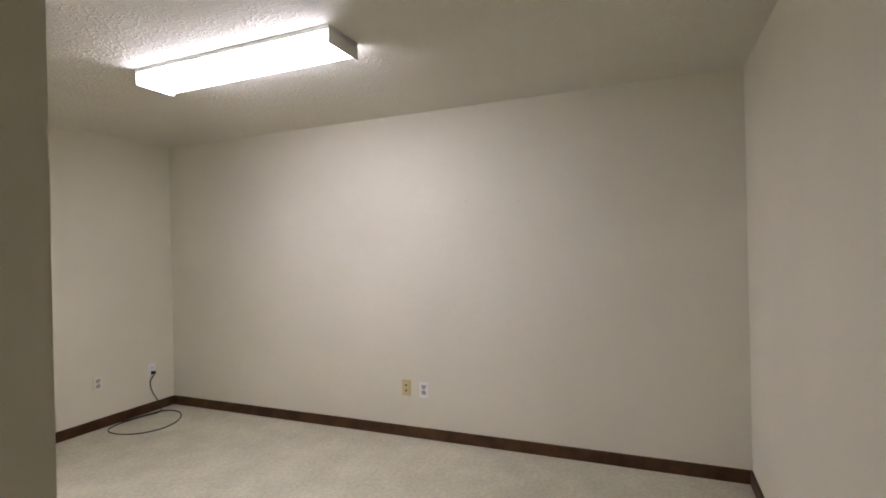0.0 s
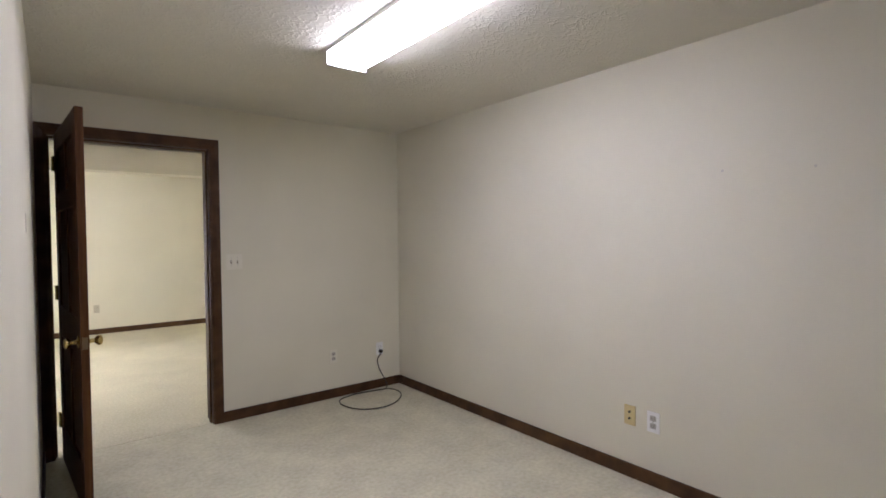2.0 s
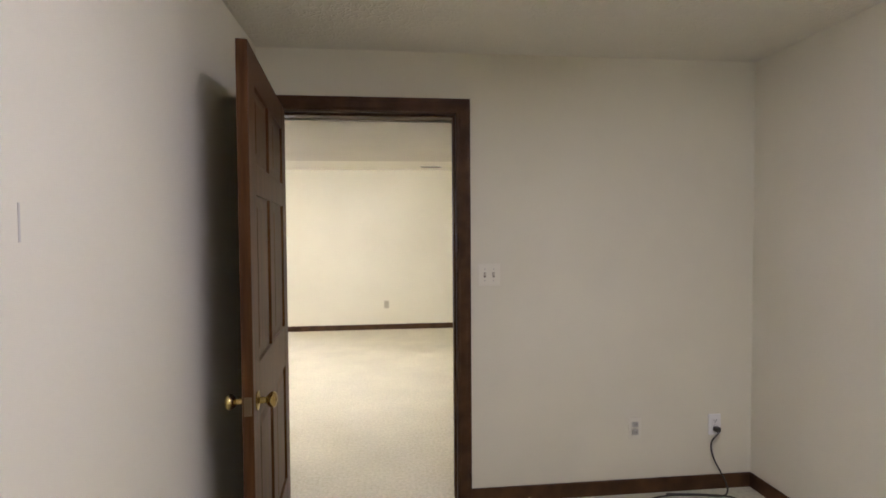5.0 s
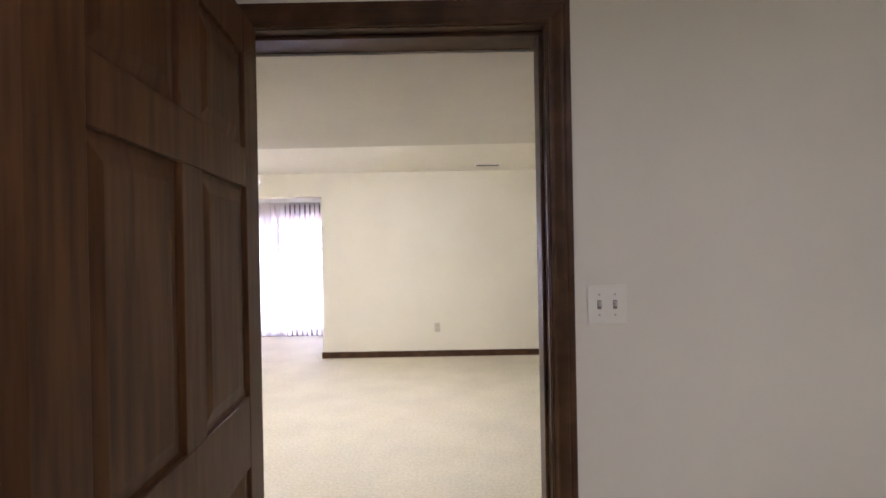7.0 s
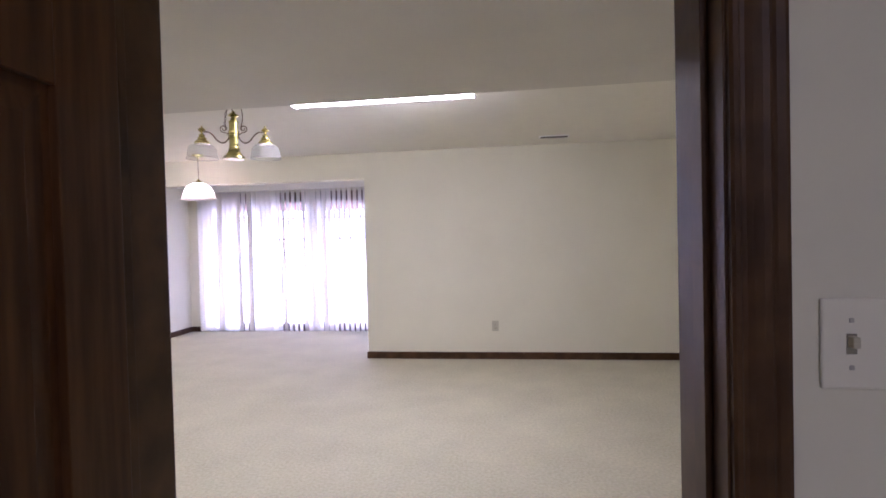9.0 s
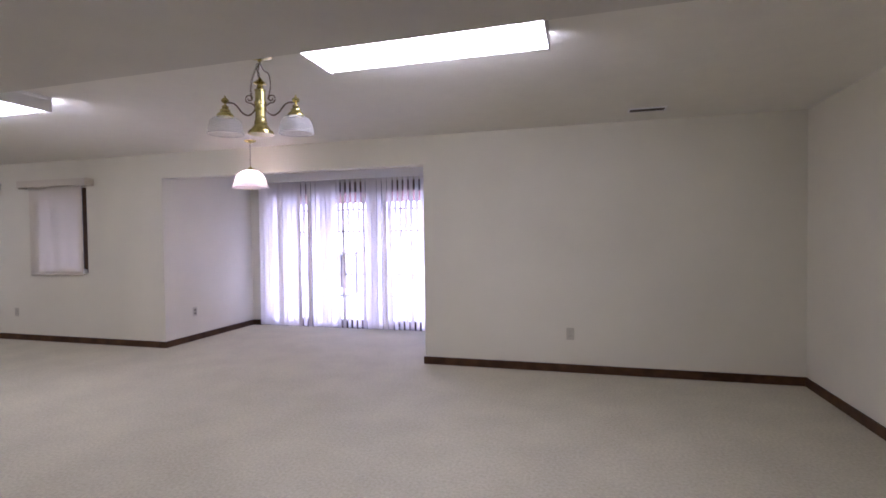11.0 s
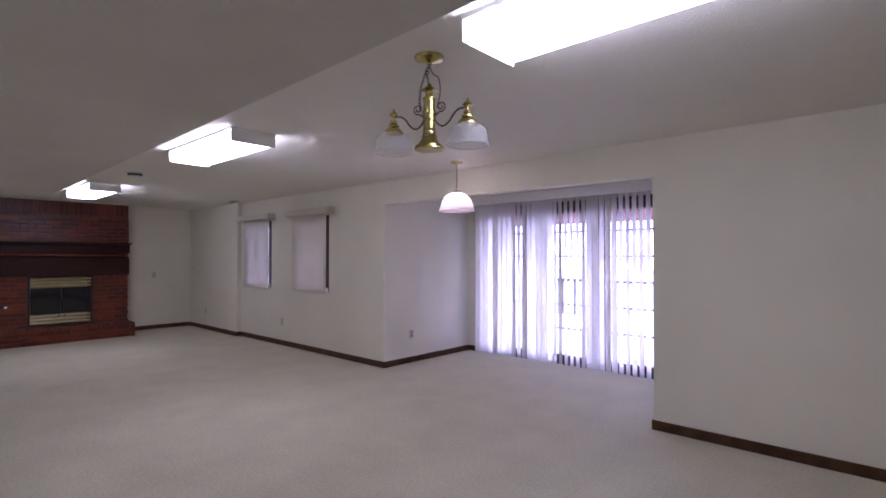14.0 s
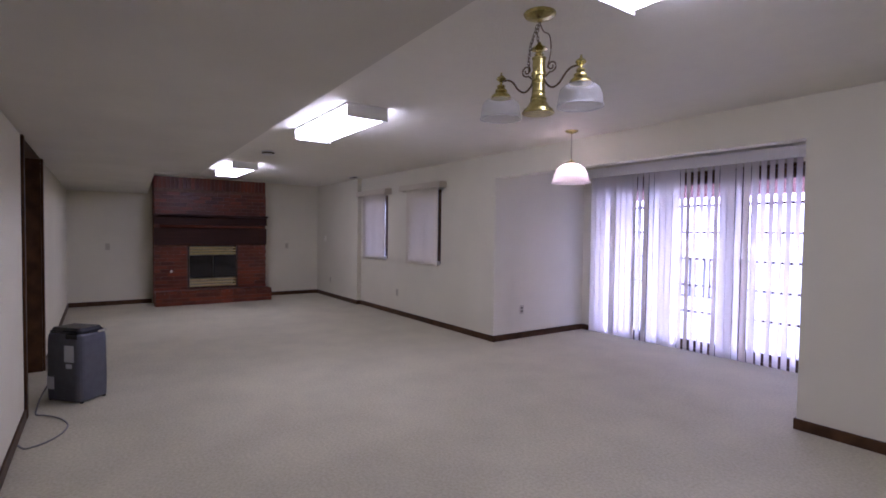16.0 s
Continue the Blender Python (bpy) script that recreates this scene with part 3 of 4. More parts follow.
outlet(-10.43, JOG, 0.36, 0, TANP, TANP, "tan duplex outlet near the far corner")

cable_plate = thing("wall_plate", on_wall(EAST1, -2.385, 0.352, -90), "yellowed plastic wall plate with two jacks", "wall plate")
part("cover_plate", boxes([(-0.035, 0.035, -0.006, 0.0, -0.057, 0.057)], 0.003), YELLOWP, cable_plate)
for z in (-0.018, 0.020):
    j = lathe([(0.006, 0), (0.006, 0.008), (0.002, 0.009)], 12)
    j.transform(Matrix.Translation((0, -0.005, z)) @ Matrix.Rotation(radians(90), 4, "X"))
    part("jack", j, DARKP, cable_plate)


def switch_plate(x, y, z, face, gangs, label, plate=IVORY):
    ob = thing("light_switch", on_wall(x, y, z, face), label, "light switch")
    w = 0.035 + 0.023 * (gangs - 1)
    part("cover_plate", boxes([(-w, w, -0.006, 0.0, -0.058, 0.058)], 0.003), plate, ob)
    for k in range(gangs):
        cx = (k - (gangs - 1) / 2) * 0.046
        part("slot_frame", boxes([(cx - 0.006, cx + 0.006, -0.0068, -0.0055, -0.013, 0.013)]), SWITCHSLOT, ob)
        t = boxes([(cx - 0.0045, cx + 0.0045, -0.017, -0.004, -0.004, 0.010)], 0.0015)
        part("toggle", t, TANP, ob)
        for z1 in (-0.03, 0.03):
            part("screw", boxes([(cx - 0.003, cx + 0.003, -0.0075, -0.0055, z1 - 0.003, z1 + 0.003)], 0.001), GREYSLOT, ob)
    return ob


switch_plate(0.094, 0.0, 1.20, 0, 2, "ivory double light switch beside the door")
switch_plate(WEST, 0.93, 1.05, 90, 1, "tan light switch beside the fireplace", TANP)
switch_plate(WEST, 4.12, 1.05, 90, 1, "tan light switch between fireplace and corner", TANP)
thermo = thing("thermostat", on_wall(-10.72, JOG, 1.22, 0), "small ivory thermostat on the wall", "thermostat")
part("housing", boxes([(-0.04, 0.04, -0.025, 0.0, -0.055, 0.055)], 0.008), IVORY, thermo)
part("dial", boxes([(-0.02, 0.02, -0.028, -0.0252, 0.01, 0.03)]), GREYSLOT, thermo)

# black cord: from the plug down the wall and in a loop on the carpet
cord = thing("power_cord", pose(0, 0, 0), "thin black cord lying in a loop on the carpet", "cord")
loop = [(1.352, -0.035, 0.335), (1.342, -0.05, 0.325), (1.305, -0.045, 0.27), (1.325, -0.04, 0.18), (1.375, -0.05, 0.08), (1.385, -0.07, 0.02), (1.33, -0.10, 0.006), (1.20, -0.075, 0.006),
        (1.02, -0.065, 0.006), (0.89, -0.12, 0.006), (0.852, -0.26, 0.006), (0.91, -0.42, 0.006), (1.05, -0.50, 0.006), (1.21, -0.47, 0.006), (1.345, -0.36, 0.006),
        (1.405, -0.235, 0.006), (1.375, -0.13, 0.010), (1.28, -0.09, 0.010), (1.16, -0.06, 0.006), (1.05, -0.045, 0.006)]
part("cable", tube(smooth_line(loop, 8), 0.0046), CORD, cord)
part("plug", boxes([(1.337, 1.367, -0.040, -0.0085, 0.322, 0.348)], 0.005), CORD, cord)

# scuffs and nail holes left in the paint
for nm, (x, y, z, sx, sy, sz), lab in (("wall_scratch", (LW + 0.0006, -1.60, 1.44, 0.0006, 0.0022, 0.035), "thin vertical scratch in the wall paint"),
                                       ("nail_hole", (EAST1 - 0.0006, -2.875, 1.68, 0.0006, 0.005, 0.005), "small nail hole in the wall paint"),
                                       ("nail_hole", (EAST1 - 0.0006, -3.25, 1.66, 0.0006, 0.005, 0.005), "small nail hole in the wall paint")):
    ob = thing(nm, pose(x, y, z), lab, "wall mark")
    part("mark", boxes([(-sx, sx, -sy, sy, -sz, sz)]), SCUFF, ob)


# ---- ceiling fittings of the big room ----
def ceiling_vent(x, y, w, d, label):
    ob = thing("ceiling_vent", pose(x, y, C2), label, "vent", "ceiling vents")
    f = 0.016
    part("frame", boxes([(-w / 2, w / 2, -d / 2, -d / 2 + f, -0.008, 0), (-w / 2, w / 2, d / 2 - f, d / 2, -0.008, 0), (-w / 2, -w / 2 + f, -d / 2 + f, d / 2 - f, -0.008, 0), (w / 2 - f, w / 2, -d / 2 + f, d / 2 - f, -0.008, 0)]), ENAMEL, ob)
    part("backing", boxes([(-w / 2 + f, w / 2 - f, -d / 2 + f, d / 2 - f, -0.0015, -0.0005)]), DARKP, ob)
    n = 5
    for i in range(n):
        y0 = -d / 2 + f + (d - 2 * f) * (i + 0.5) / n
        s = box(bmesh.new(), -w / 2 + f, w / 2 - f, -0.0006, 0.0006, -0.006, 0.006)
        s.transform(Matrix.Translation((0, y0, -0.005)) @ Matrix.Rotation(radians(40), 4, "X"))
        part("slat", s, GRILLE, ob)
    return ob


ceiling_vent(0.15, 4.45, 0.30, 0.11, "white steel ceiling vent with dark slots")
ceiling_vent(-8.92, 4.62, 0.30, 0.11, "white steel ceiling vent beside the proud wall")

detector = thing("smoke_detector", pose(-6.90, 2.55, C2), "round white smoke detector on the ceiling", "smoke detector")
part("base", lathe([(0.080, 0), (0.080, -0.012), (0.074, -0.014)], 32), WHITEP, detector)
part("body", lathe([(0.070, -0.014), (0.068, -0.034), (0.072, -0.036), (0.068, -0.044), (0.050, -0.050), (0.0, -0.051)], 32), WHITEP, detector)
part("sensor_grille", lathe([(0.0735, -0.0145), (0.0725, -0.033)], 32), DARKP, detector, "dark sensor slot")


# ---- chandelier ----
def chain(points, parent, link=0.016, wire=0.0022):
    pts = [Vector(p) for p in points]
    out = []
    for a, b in zip(pts, pts[1:]):
        n = max(1, round((b - a).length / link))
        for k in range(n):
            out.append((a.lerp(b, (k + 0.5) / n), (b - a).normalized()))
    for i, (p, d) in enumerate(out):
        r = [(0.0055 * math.cos(t), 0, 0.0105 * math.sin(t)) for t in (2 * math.pi * k / 10 for k in range(10))]
        q = Vector((0, 0, 1)).rotation_difference(d).to_matrix().to_4x4()
        bm = tube(r, wire, 5, True)
        bm.transform(Matrix.Translation(p) @ q @ Matrix.Rotation(radians(90 * (i % 2)), 4, "Z"))
        part("chain_link", bm, DARKBRASS, parent)


chand = thing("chandelier", pose(-2.132, 2.434, C2, 0, 0, 16), "polished brass two-arm chandelier with ribbed glass shades, unlit", "chandelier")
part("canopy", lathe([(0.071, 0), (0.073, -0.004), (0.067, -0.014), (0.034, -0.024), (0.013, -0.029), (0.010, -0.040)], 40), BRASS, chand)
chain([(0, 0, -0.038), (-0.012, 0.0, -0.085), (-0.004, 0, -0.135)], chand)
chain([(-0.012, 0, -0.05), (-0.046, 0.0, -0.14), (-0.054, 0, -0.205), (-0.047, 0, -0.25)], chand)
part("wire", tube(smooth_line([(0, 0, -0.04), (0.02, 0, -0.085), (0.050, 0, -0.11), (0.058, 0, -0.18), (0.042, 0, -0.25)], 8), 0.0028), DARKBRASS, chand)
part("top_finial", lathe([(0.006, -0.128), (0.010, -0.136), (0.020, -0.146), (0.034, -0.157), (0.037, -0.162), (0.019, -0.168), (0.014, -0.176), (0.021, -0.182), (0.017, -0.188), (0.026, -0.196)], 32), BRASS, chand)
part("column", lathe([(0.027, -0.196), (0.032, -0.199), (0.032, -0.204), (0.0285, -0.207), (0.0285, -0.300), (0.031, -0.303), (0.031, -0.309), (0.0285, -0.312), (0.0285, -0.350), (0.032, -0.354), (0.030, -0.359), (0.032, -0.372), (0.037, -0.384), (0.034, -0.390), (0.041, -0.402), (0.053, -0.420), (0.058, -0.428), (0.066, -0.430), (0.068, -0.438), (0.072, -0.440), (0.073, -0.447), (0.068, -0.450)], 40), BRASS, chand)
part("ring", lathe([(0.0285, -0.262), (0.034, -0.265), (0.034, -0.280), (0.0285, -0.283)], 32), BRASS, chand)
part("leaf_ornament", lathe([(0.004, -0.245), (0.010, -0.262), (0.008, -0.285), (0.002, -0.305)], 12, (0, -0.031, 0)), BRASS, chand)
AR = 0.200
for s in (-1, 1):
    pts = [(s * 0.027, 0, -0.272), (s * 0.036, 0, -0.315), (s * 0.068, 0, -0.340), (s * 0.102, 0, -0.326), (s * 0.132, 0, -0.288), (s * 0.158, 0, -0.270), (s * (AR - 0.012), 0, -0.268)]
    part("arm", tube(smooth_line(pts, 8), 0.0046), DARKBRASS, chand, "curved bronze arm")
    curl = [(s * 0.030, 0, -0.290)]
    for k in range(26):
        a = radians(-110 + k * 20)
        r = 0.026 * (1 - k / 34)
        curl.append((s * (0.062 + r * math.cos(a)), 0, -0.246 + r * math.sin(a)))
    part("scroll", tube(curl, 0.0036), DARKBRASS, chand, "curled bronze scroll")
    c = (s * AR, 0, -0.060)
    part("arm_finial", lathe([(0.003, -0.166), (0.006, -0.172), (0.004, -0.177), (0.020, -0.190), (0.024, -0.197), (0.014, -0.207), (0.007, -0.212), (0.007, -0.222)], 24, c), BRASS, chand)
    part("socket_cup", lathe([(0.008, -0.222), (0.017, -0.226), (0.020, -0.234), (0.016, -0.240), (0.027, -0.248), (0.029, -0.256), (0.026, -0.260), (0.040, -0.270), (0.047, -0.280), (0.049, -0.287), (0.044, -0.289)], 32, c), BRASS, chand)
    prof = [(0.042, -0.288), (0.064, -0.295), (0.081, -0.310), (0.089, -0.331), (0.092, -0.356), (0.093, -0.376), (0.097, -0.383)]
    sh = part("glass_shade", lathe(prof, 120, c, 40, 0.010, solid=0.0022), RIBGLASS, chand, "ribbed clear glass shade")
    rim = [(c[0] + 0.097 * math.cos(a), 0.097 * math.sin(a), c[2] - 0.384) for a in (2 * math.pi * k / 48 for k in range(48))]
    part("rim", tube(rim, 0.0032, 6, True), RIBGLASS, sh, "rolled glass rim")

# ---- pendant lamp ----
pend = thing("pendant_lamp", pose(-3.76, 4.53, C2), "lit pendant lamp with a frosted pink-white glass dome", "pendant lamp")
part("canopy", lathe([(0.062, 0), (0.063, -0.004), (0.050, -0.016), (0.018, -0.022), (0.008, -0.030)], 32), BRASS, pend)
chain([(0, 0, -0.03), (0, 0, -0.282)], pend, 0.018, 0.002)
part("cap", lathe([(0.006, -0.270), (0.012, -0.281), (0.022, -0.289), (0.043, -0.301), (0.046, -0.313)], 32), BRASS, pend)
dome = part("glass_dome", lathe([(0.042, -0.311), (0.086, -0.325), (0.124, -0.354), (0.149, -0.393), (0.163, -0.437), (0.166, -0.461), (0.177, -0.485), (0.188, -0.499)], 64, solid=0.004), OPAL, pend, "frosted glass dome with a flared rim")
for z, r in ((-0.452, 0.1665), (-0.477, 0.1755)):
    part("band", tube([(r * math.cos(a), r * math.sin(a), z) for a in (2 * math.pi * k / 48 for k in range(48))], 0.002, 5, True), OPAL, dome)
part("bulb", lathe([(0.012, -0.313), (0.014, -0.335), (0.028, -0.362), (0.030, -0.378), (0.020, -0.398), (0.001, -0.404)], 24), BULB, pend, "lit warm bulb")


# ---- windows with cloth shades ----
def window(name, x0, x1):
    ob = thing(name, pose(0, 0, 0), "dark-framed window behind a pulled-down cloth shade", "window", kind="structure")
    f, g, h = 0.10, 0.17, 0.102        # head, hinge side and latch side of the frame
    for n, r in (("window_frame", (x0, x0 + g, FAR + 0.005, 5.005, WZ0, WZ1)), ("window_frame", (x1 - h, x1, FAR + 0.005, 5.005, WZ0, WZ1)),
                 ("window_frame", (x0 + g, x1 - h, FAR + 0.005, 5.005, WZ1 - f, WZ1)), ("window_sill", (x0 + g, x1 - h, FAR - 0.012, 5.005, WZ0, WZ0 + 0.035)),
                 ("sash_bar", ((x0 + x1) / 2 - 0.03, (x0 + x1) / 2 + 0.03, 4.952, 4.983, WZ0 + 0.035, WZ1 - f))):
        part(n, boxes([r], 0.003), TRIM, ob)
    p = part("pane", boxes([(x0 + g, x1 - h, 4.966, 4.969, WZ0 + 0.035, WZ1 - f)]), TINTGLASS, ob)
    p.visible_shadow = False
    return ob


window("window_1", *W1)
window("window_2", *W2)


def roller_shade(x0, x1, v0, v1, label, cloth):
    ob = thing("window_shade", pose(0, 0, 0), label, "window shade", "cloth window shades")
    part("valance", boxes([(v0, v1, 4.752, 4.772, 2.015, 2.105), (v0, v1, 4.772, FAR, 2.090, 2.105), (v0, v0 + 0.012, 4.772, FAR, 2.015, 2.090), (v1 - 0.012, v1, 4.772, FAR, 2.015, 2.090)], 0.003), SHADE, ob, "cream fabric valance")
    bm = bmesh.new()
    n, rows = 28, 10
    grid = []
    for j in range(rows + 1):
        z = 2.03 - (2.03 - 0.895) * j / rows
        grid.append([bm.verts.new((x0 + (x1 - x0) * i / n, 4.856 + 0.004 * math.sin(i * 0.9) * (j / rows) + 0.003 * math.sin(i * 0.37 + 1), z)) for i in range(n + 1)])
    for a, b in zip(grid, grid[1:]):
        for i in range(n):
            bm.faces.new((a[i], a[i + 1], b[i + 1], b[i])).smooth = True
    part("fabric", bm, cloth, ob, "thin cream shade cloth")
    part("hem_bar", boxes([(x0, x1, 4.848, 4.866, 0.875, 0.900)], 0.005), SHADE, ob)
    part("bracket", boxes([(x1 - 0.005, x1 + 0.028, 4.840, 4.879, 0.90, 0.955)], 0.005), WHITEP, ob, "white plastic hold-down bracket")
    part("bead_chain", tube([(x1 + 0.025, 4.83, 2.02), (x1 + 0.027, 4.83, 1.5), (x1 + 0.022, 4.83, 0.95)], 0.0028), WHITEP, ob)
    return ob


roller_shade(-9.01, -8.12, -9.08, -7.95, "cream cloth shade pulled down over the far window", SHADE_THIN)
roller_shade(-7.42, -6.50, -7.48, -6.33, "cream cloth shade pulled down over the near window", SHADE)


# ---- glass doors ----
gdoor = thing("door_4", pose(0, 0, 0), "dark-framed glazed patio doors behind vertical blinds", "patio door", kind="structure")
part("head_jamb", boxes([(GD0, GD1, 6.56, 6.70, GDH - 0.04, GDH)]), TRIM, gdoor)
part("threshold", boxes([(GD0, GD1, 6.58, 6.70, 0.0, 0.03)], 0.003), TRIM, gdoor)
for xa in (GD0, GD1 - 0.035):
    part("jamb", boxes([(xa, xa + 0.035, 6.56, 6.70, 0.03, GDH - 0.04)]), TRIM, gdoor)
EDGES = (GD0 + 0.035, -4.27, -3.20, GD1 - 0.035)
for xa, xb in zip(EDGES, EDGES[1:]):
    xb -= 0.004
    lf = part("leaf", boxes([(xa, xa + 0.058, 6.61, 6.655, 0.034, GDH - 0.044), (xb - 0.058, xb, 6.61, 6.655, 0.034, GDH - 0.044),
                             (xa + 0.058, xb - 0.058, 6.611, 6.654, 0.034, 0.12), (xa + 0.058, xb - 0.058, 6.611, 6.654, GDH - 0.144, GDH - 0.044)]), TRIM, gdoor, "dark wooden glazed leaf")
    for z in (0.465, 0.78, 1.095, 1.41, 1.725):
        part("glazing_bar", boxes([(xa + 0.058, xb - 0.058, 6.622, 6.644, z - 0.013, z + 0.013)]), TRIM, lf)
    zs = [0.12, 0.465, 0.78, 1.095, 1.41, 1.725, GDH - 0.144]
    for za, zb in zip(zs, zs[1:]):
        p = part("pane", boxes([(xa + 0.059, xb - 0.059, 6.631, 6.634, za + (0.013 if za > 0.2 else 0), zb - (0.013 if zb < 1.9 else 0))]), TINTGLASS, lf)
        p.visible_shadow = False


# ---- vertical blinds ----
blind = thing("vertical_blind", pose(0, 0, 0), "cream fabric vertical blinds, partly turned open", "blinds")
part("valance", boxes([(-5.06, -1.952, 6.335, 6.347, 2.135, 2.255), (-5.06, -5.048, 6.347, 6.50, 2.135, 2.255), (-5.048, -1.952, 6.347, 6.50, 2.243, 2.255)], 0.002), ENAMEL, blind, "cream valance board")
part("head_rail", boxes([(-5.03, -1.96, 6.415, 6.465, 2.165, 2.215)], 0.003), WHITEP, blind)
rng = random.Random(7)


def slat_mesh():
    bm = bmesh.new()
    n = 6
    low, high = 0.030, 2.155
    cols = []
    for i in range(n + 1):
        u = i / n - 0.5
        y = 0.006 * (1 - 4 * u * u)
        cols.append([bm.verts.new((u * 0.089, y, z)) for z in (low, 0.7, 1.4, high)])
    for a, b in zip(cols, cols[1:]):
        for j in range(3):
            bm.faces.new((a[j], b[j], b[j + 1], a[j + 1])).smooth = True
    bmesh.ops.solidify(bm, geom=bm.faces[:], thickness=0.0008)
    return mesh_of("slat", bm, SLAT)


SLAT_MESH = slat_mesh()
PITCH = 0.079
# how far the slats hang turned, from one end of the rail to the other
TURNS = ((-4.37, 9), (-4.12, -20), (-3.75, 7), (-3.31, -33), (-3.16, -4), (-2.91, -19), (0, -35))
x = -5.00
while x < -1.99:
    turn = next(a for edge, a in TURNS if x < edge)
    s = new("slat", SLAT_MESH)
    s.parent = blind
    s.matrix_basis = pose(x, 6.44, rng.uniform(-0.003, 0.003), rng.uniform(-0.15, 0.15), rng.uniform(-0.12, 0.12), turn + rng.uniform(-2.5, 2.5))
    x += PITCH

# ---- fireplace ----
FX, FY0, FY1 = -10.80, 1.615, 3.575
BOX = (2.185, 3.005, 0.275, 1.075)
fire = thing("fireplace", pose(0, 0, 0), "dark red brick fireplace with wooden mantel and brass-trimmed firebox", "fireplace")
part("core", boxes([(WEST, FX - 0.012, FY0 + 0.008, BOX[0] - 0.03, 0, C2 - 0.001), (WEST, FX - 0.012, BOX[1] + 0.03, FY1 - 0.008, 0, C2 - 0.001),
                    (WEST, FX - 0.012, BOX[0] - 0.03, BOX[1] + 0.03, BOX[3], C2 - 0.001), (WEST, FX - 0.012, BOX[0] - 0.03, BOX[1] + 0.03, 0, BOX[2]),
                    (WEST, FX - 0.40, BOX[0] - 0.03, BOX[1] + 0.03, BOX[2], BOX[3])]), MORTAR, fire, "recessed mortar")
hearth = part("hearth", boxes([(FX - 0.012, -10.532, FY0 + 0.0, 3.61, 0, 0.24)]), MORTAR, fire, "raised brick hearth")
part("crown", boxes([(FX - 0.01, FX + 0.016, FY0, FY1, 2.332, C2 - 0.002)], 0.005), WALL, fire, "off-white painted strip under the ceiling")
part("mantel_frieze", boxes([(FX + 0.001, FX + 0.055, FY0 + 0.002, FY1 - 0.002, 1.09, 1.40)], 0.004), DARKWOOD, fire, "dark-stained wooden frieze")
bar = bmesh.new()
prof = [(0.0, 1.395), (0.10, 1.398), (0.135, 1.412), (0.148, 1.430), (0.135, 1.448), (0.10, 1.460), (0.0, 1.463)]
ra, rb = ([bar.verts.new((FX + 0.001 + p, y, q)) for p, q in prof] for y in (FY0 + 0.08, FY1 - 0.08))
for i in range(len(prof) - 1):
    bar.faces.new((ra[i], rb[i], rb[i + 1], ra[i + 1])).smooth = True
bar.faces.new((ra[-1], rb[-1], rb[0], ra[0]))
bar.faces.new(ra)
bar.faces.new(rb[::-1])
MANTEL = grain(material("varnished_mantel", (0.10, 0.03, 0.014), 0.16), (0.085, 0.022, 0.010), (0.14, 0.042, 0.020), 10, stretch=(1, 0.2, 3))
part("mantel_moulding", bar, MANTEL, fire, "glossy rounded mantel moulding")
part("mantel_fascia", boxes([(FX + 0.001, FX + 0.075, FY0 + 0.002, FY1 - 0.002, 1.465, 1.615)], 0.004), DARKWOOD, fire)
part("mantel_shelf", boxes([(FX + 0.001, FX + 0.19, FY0 + 0.001, FY1 - 0.001, 1.617, 1.650)], 0.006), DARKWOOD, fire, "dark wooden mantel shelf")
PALEBRASS = material("pale_brass", (0.80, 0.70, 0.38), 0.38, 1.0)
fb = part("firebox", boxes([(FX - 0.012, FX + 0.006, BOX[0] - 0.03, BOX[1] + 0.03, BOX[3] - 0.012, BOX[3]), (FX - 0.012, FX + 0.006, BOX[0] - 0.03, BOX[1] + 0.03, BOX[2], BOX[2] + 0.012),
                            (FX - 0.012, FX + 0.006, BOX[0] - 0.03, BOX[0], BOX[2] + 0.012, BOX[3] - 0.012), (FX - 0.012, FX + 0.006, BOX[1], BOX[1] + 0.03, BOX[2] + 0.012, BOX[3] - 0.012)]), DARKP, fire, "black steel firebox surround")
for za, zb, n in ((0.895, 1.058, 3), (0.292, 0.455, 3)):
    for k in range(n):
        h = (zb - za) / n
        lv = bmesh.new()
        z0 = za + k * h
        pts = [(FX - 0.004, z0 + 0.012), (FX + 0.020, z0 + 0.012), (FX + 0.024, z0 + h * 0.45), (FX + 0.010, z0 + h - 0.012), (FX - 0.004, z0 + h - 0.010)]
        p0, p1 = ([lv.verts.new((p, y, q)) for p, q in pts] for y in (BOX[0] + 0.004, BOX[1] - 0.004))
        for i in range(5):
            lv.faces.new((p0[i], p1[i], p1[(i + 1) % 5], p0[(i + 1) % 5]))
        lv.faces.new(p0)
        lv.faces.new(p1[::-1])
        part("louvre", lv, PALEBRASS, fb, "polished brass louvre")
mid = (BOX[0] + BOX[1]) / 2
for ya, yb in ((BOX[0] + 0.004, mid - 0.003), (mid + 0.003, BOX[1] - 0.004)):
    part("glass_door", boxes([(FX - 0.006, FX + 0.004, ya, yb, 0.462, 0.888)], 0.002), BLACKGLASS, fb, "smoked glass door")
for y in (mid - 0.035, mid + 0.035):
    k = lathe([(0.006, 0), (0.006, 0.014), (0.013, 0.020), (0.012, 0.028), (0.001, 0.031)], 16)
    k.transform(Matrix.Translation((FX + 0.024, y, 0.43)) @ Matrix.Rotation(radians(90), 4, "Y"))
    part("knob", k, BRASS, fb)
gas = lathe([(0.022, 0), (0.022, 0.004), (0.008, 0.006), (0.008, 0.014), (0.001, 0.016)], 20)
gas.transform(Matrix.Translation((FX + 0.002, 1.89, 0.60)) @ Matrix.Rotation(radians(90), 4, "Y"))
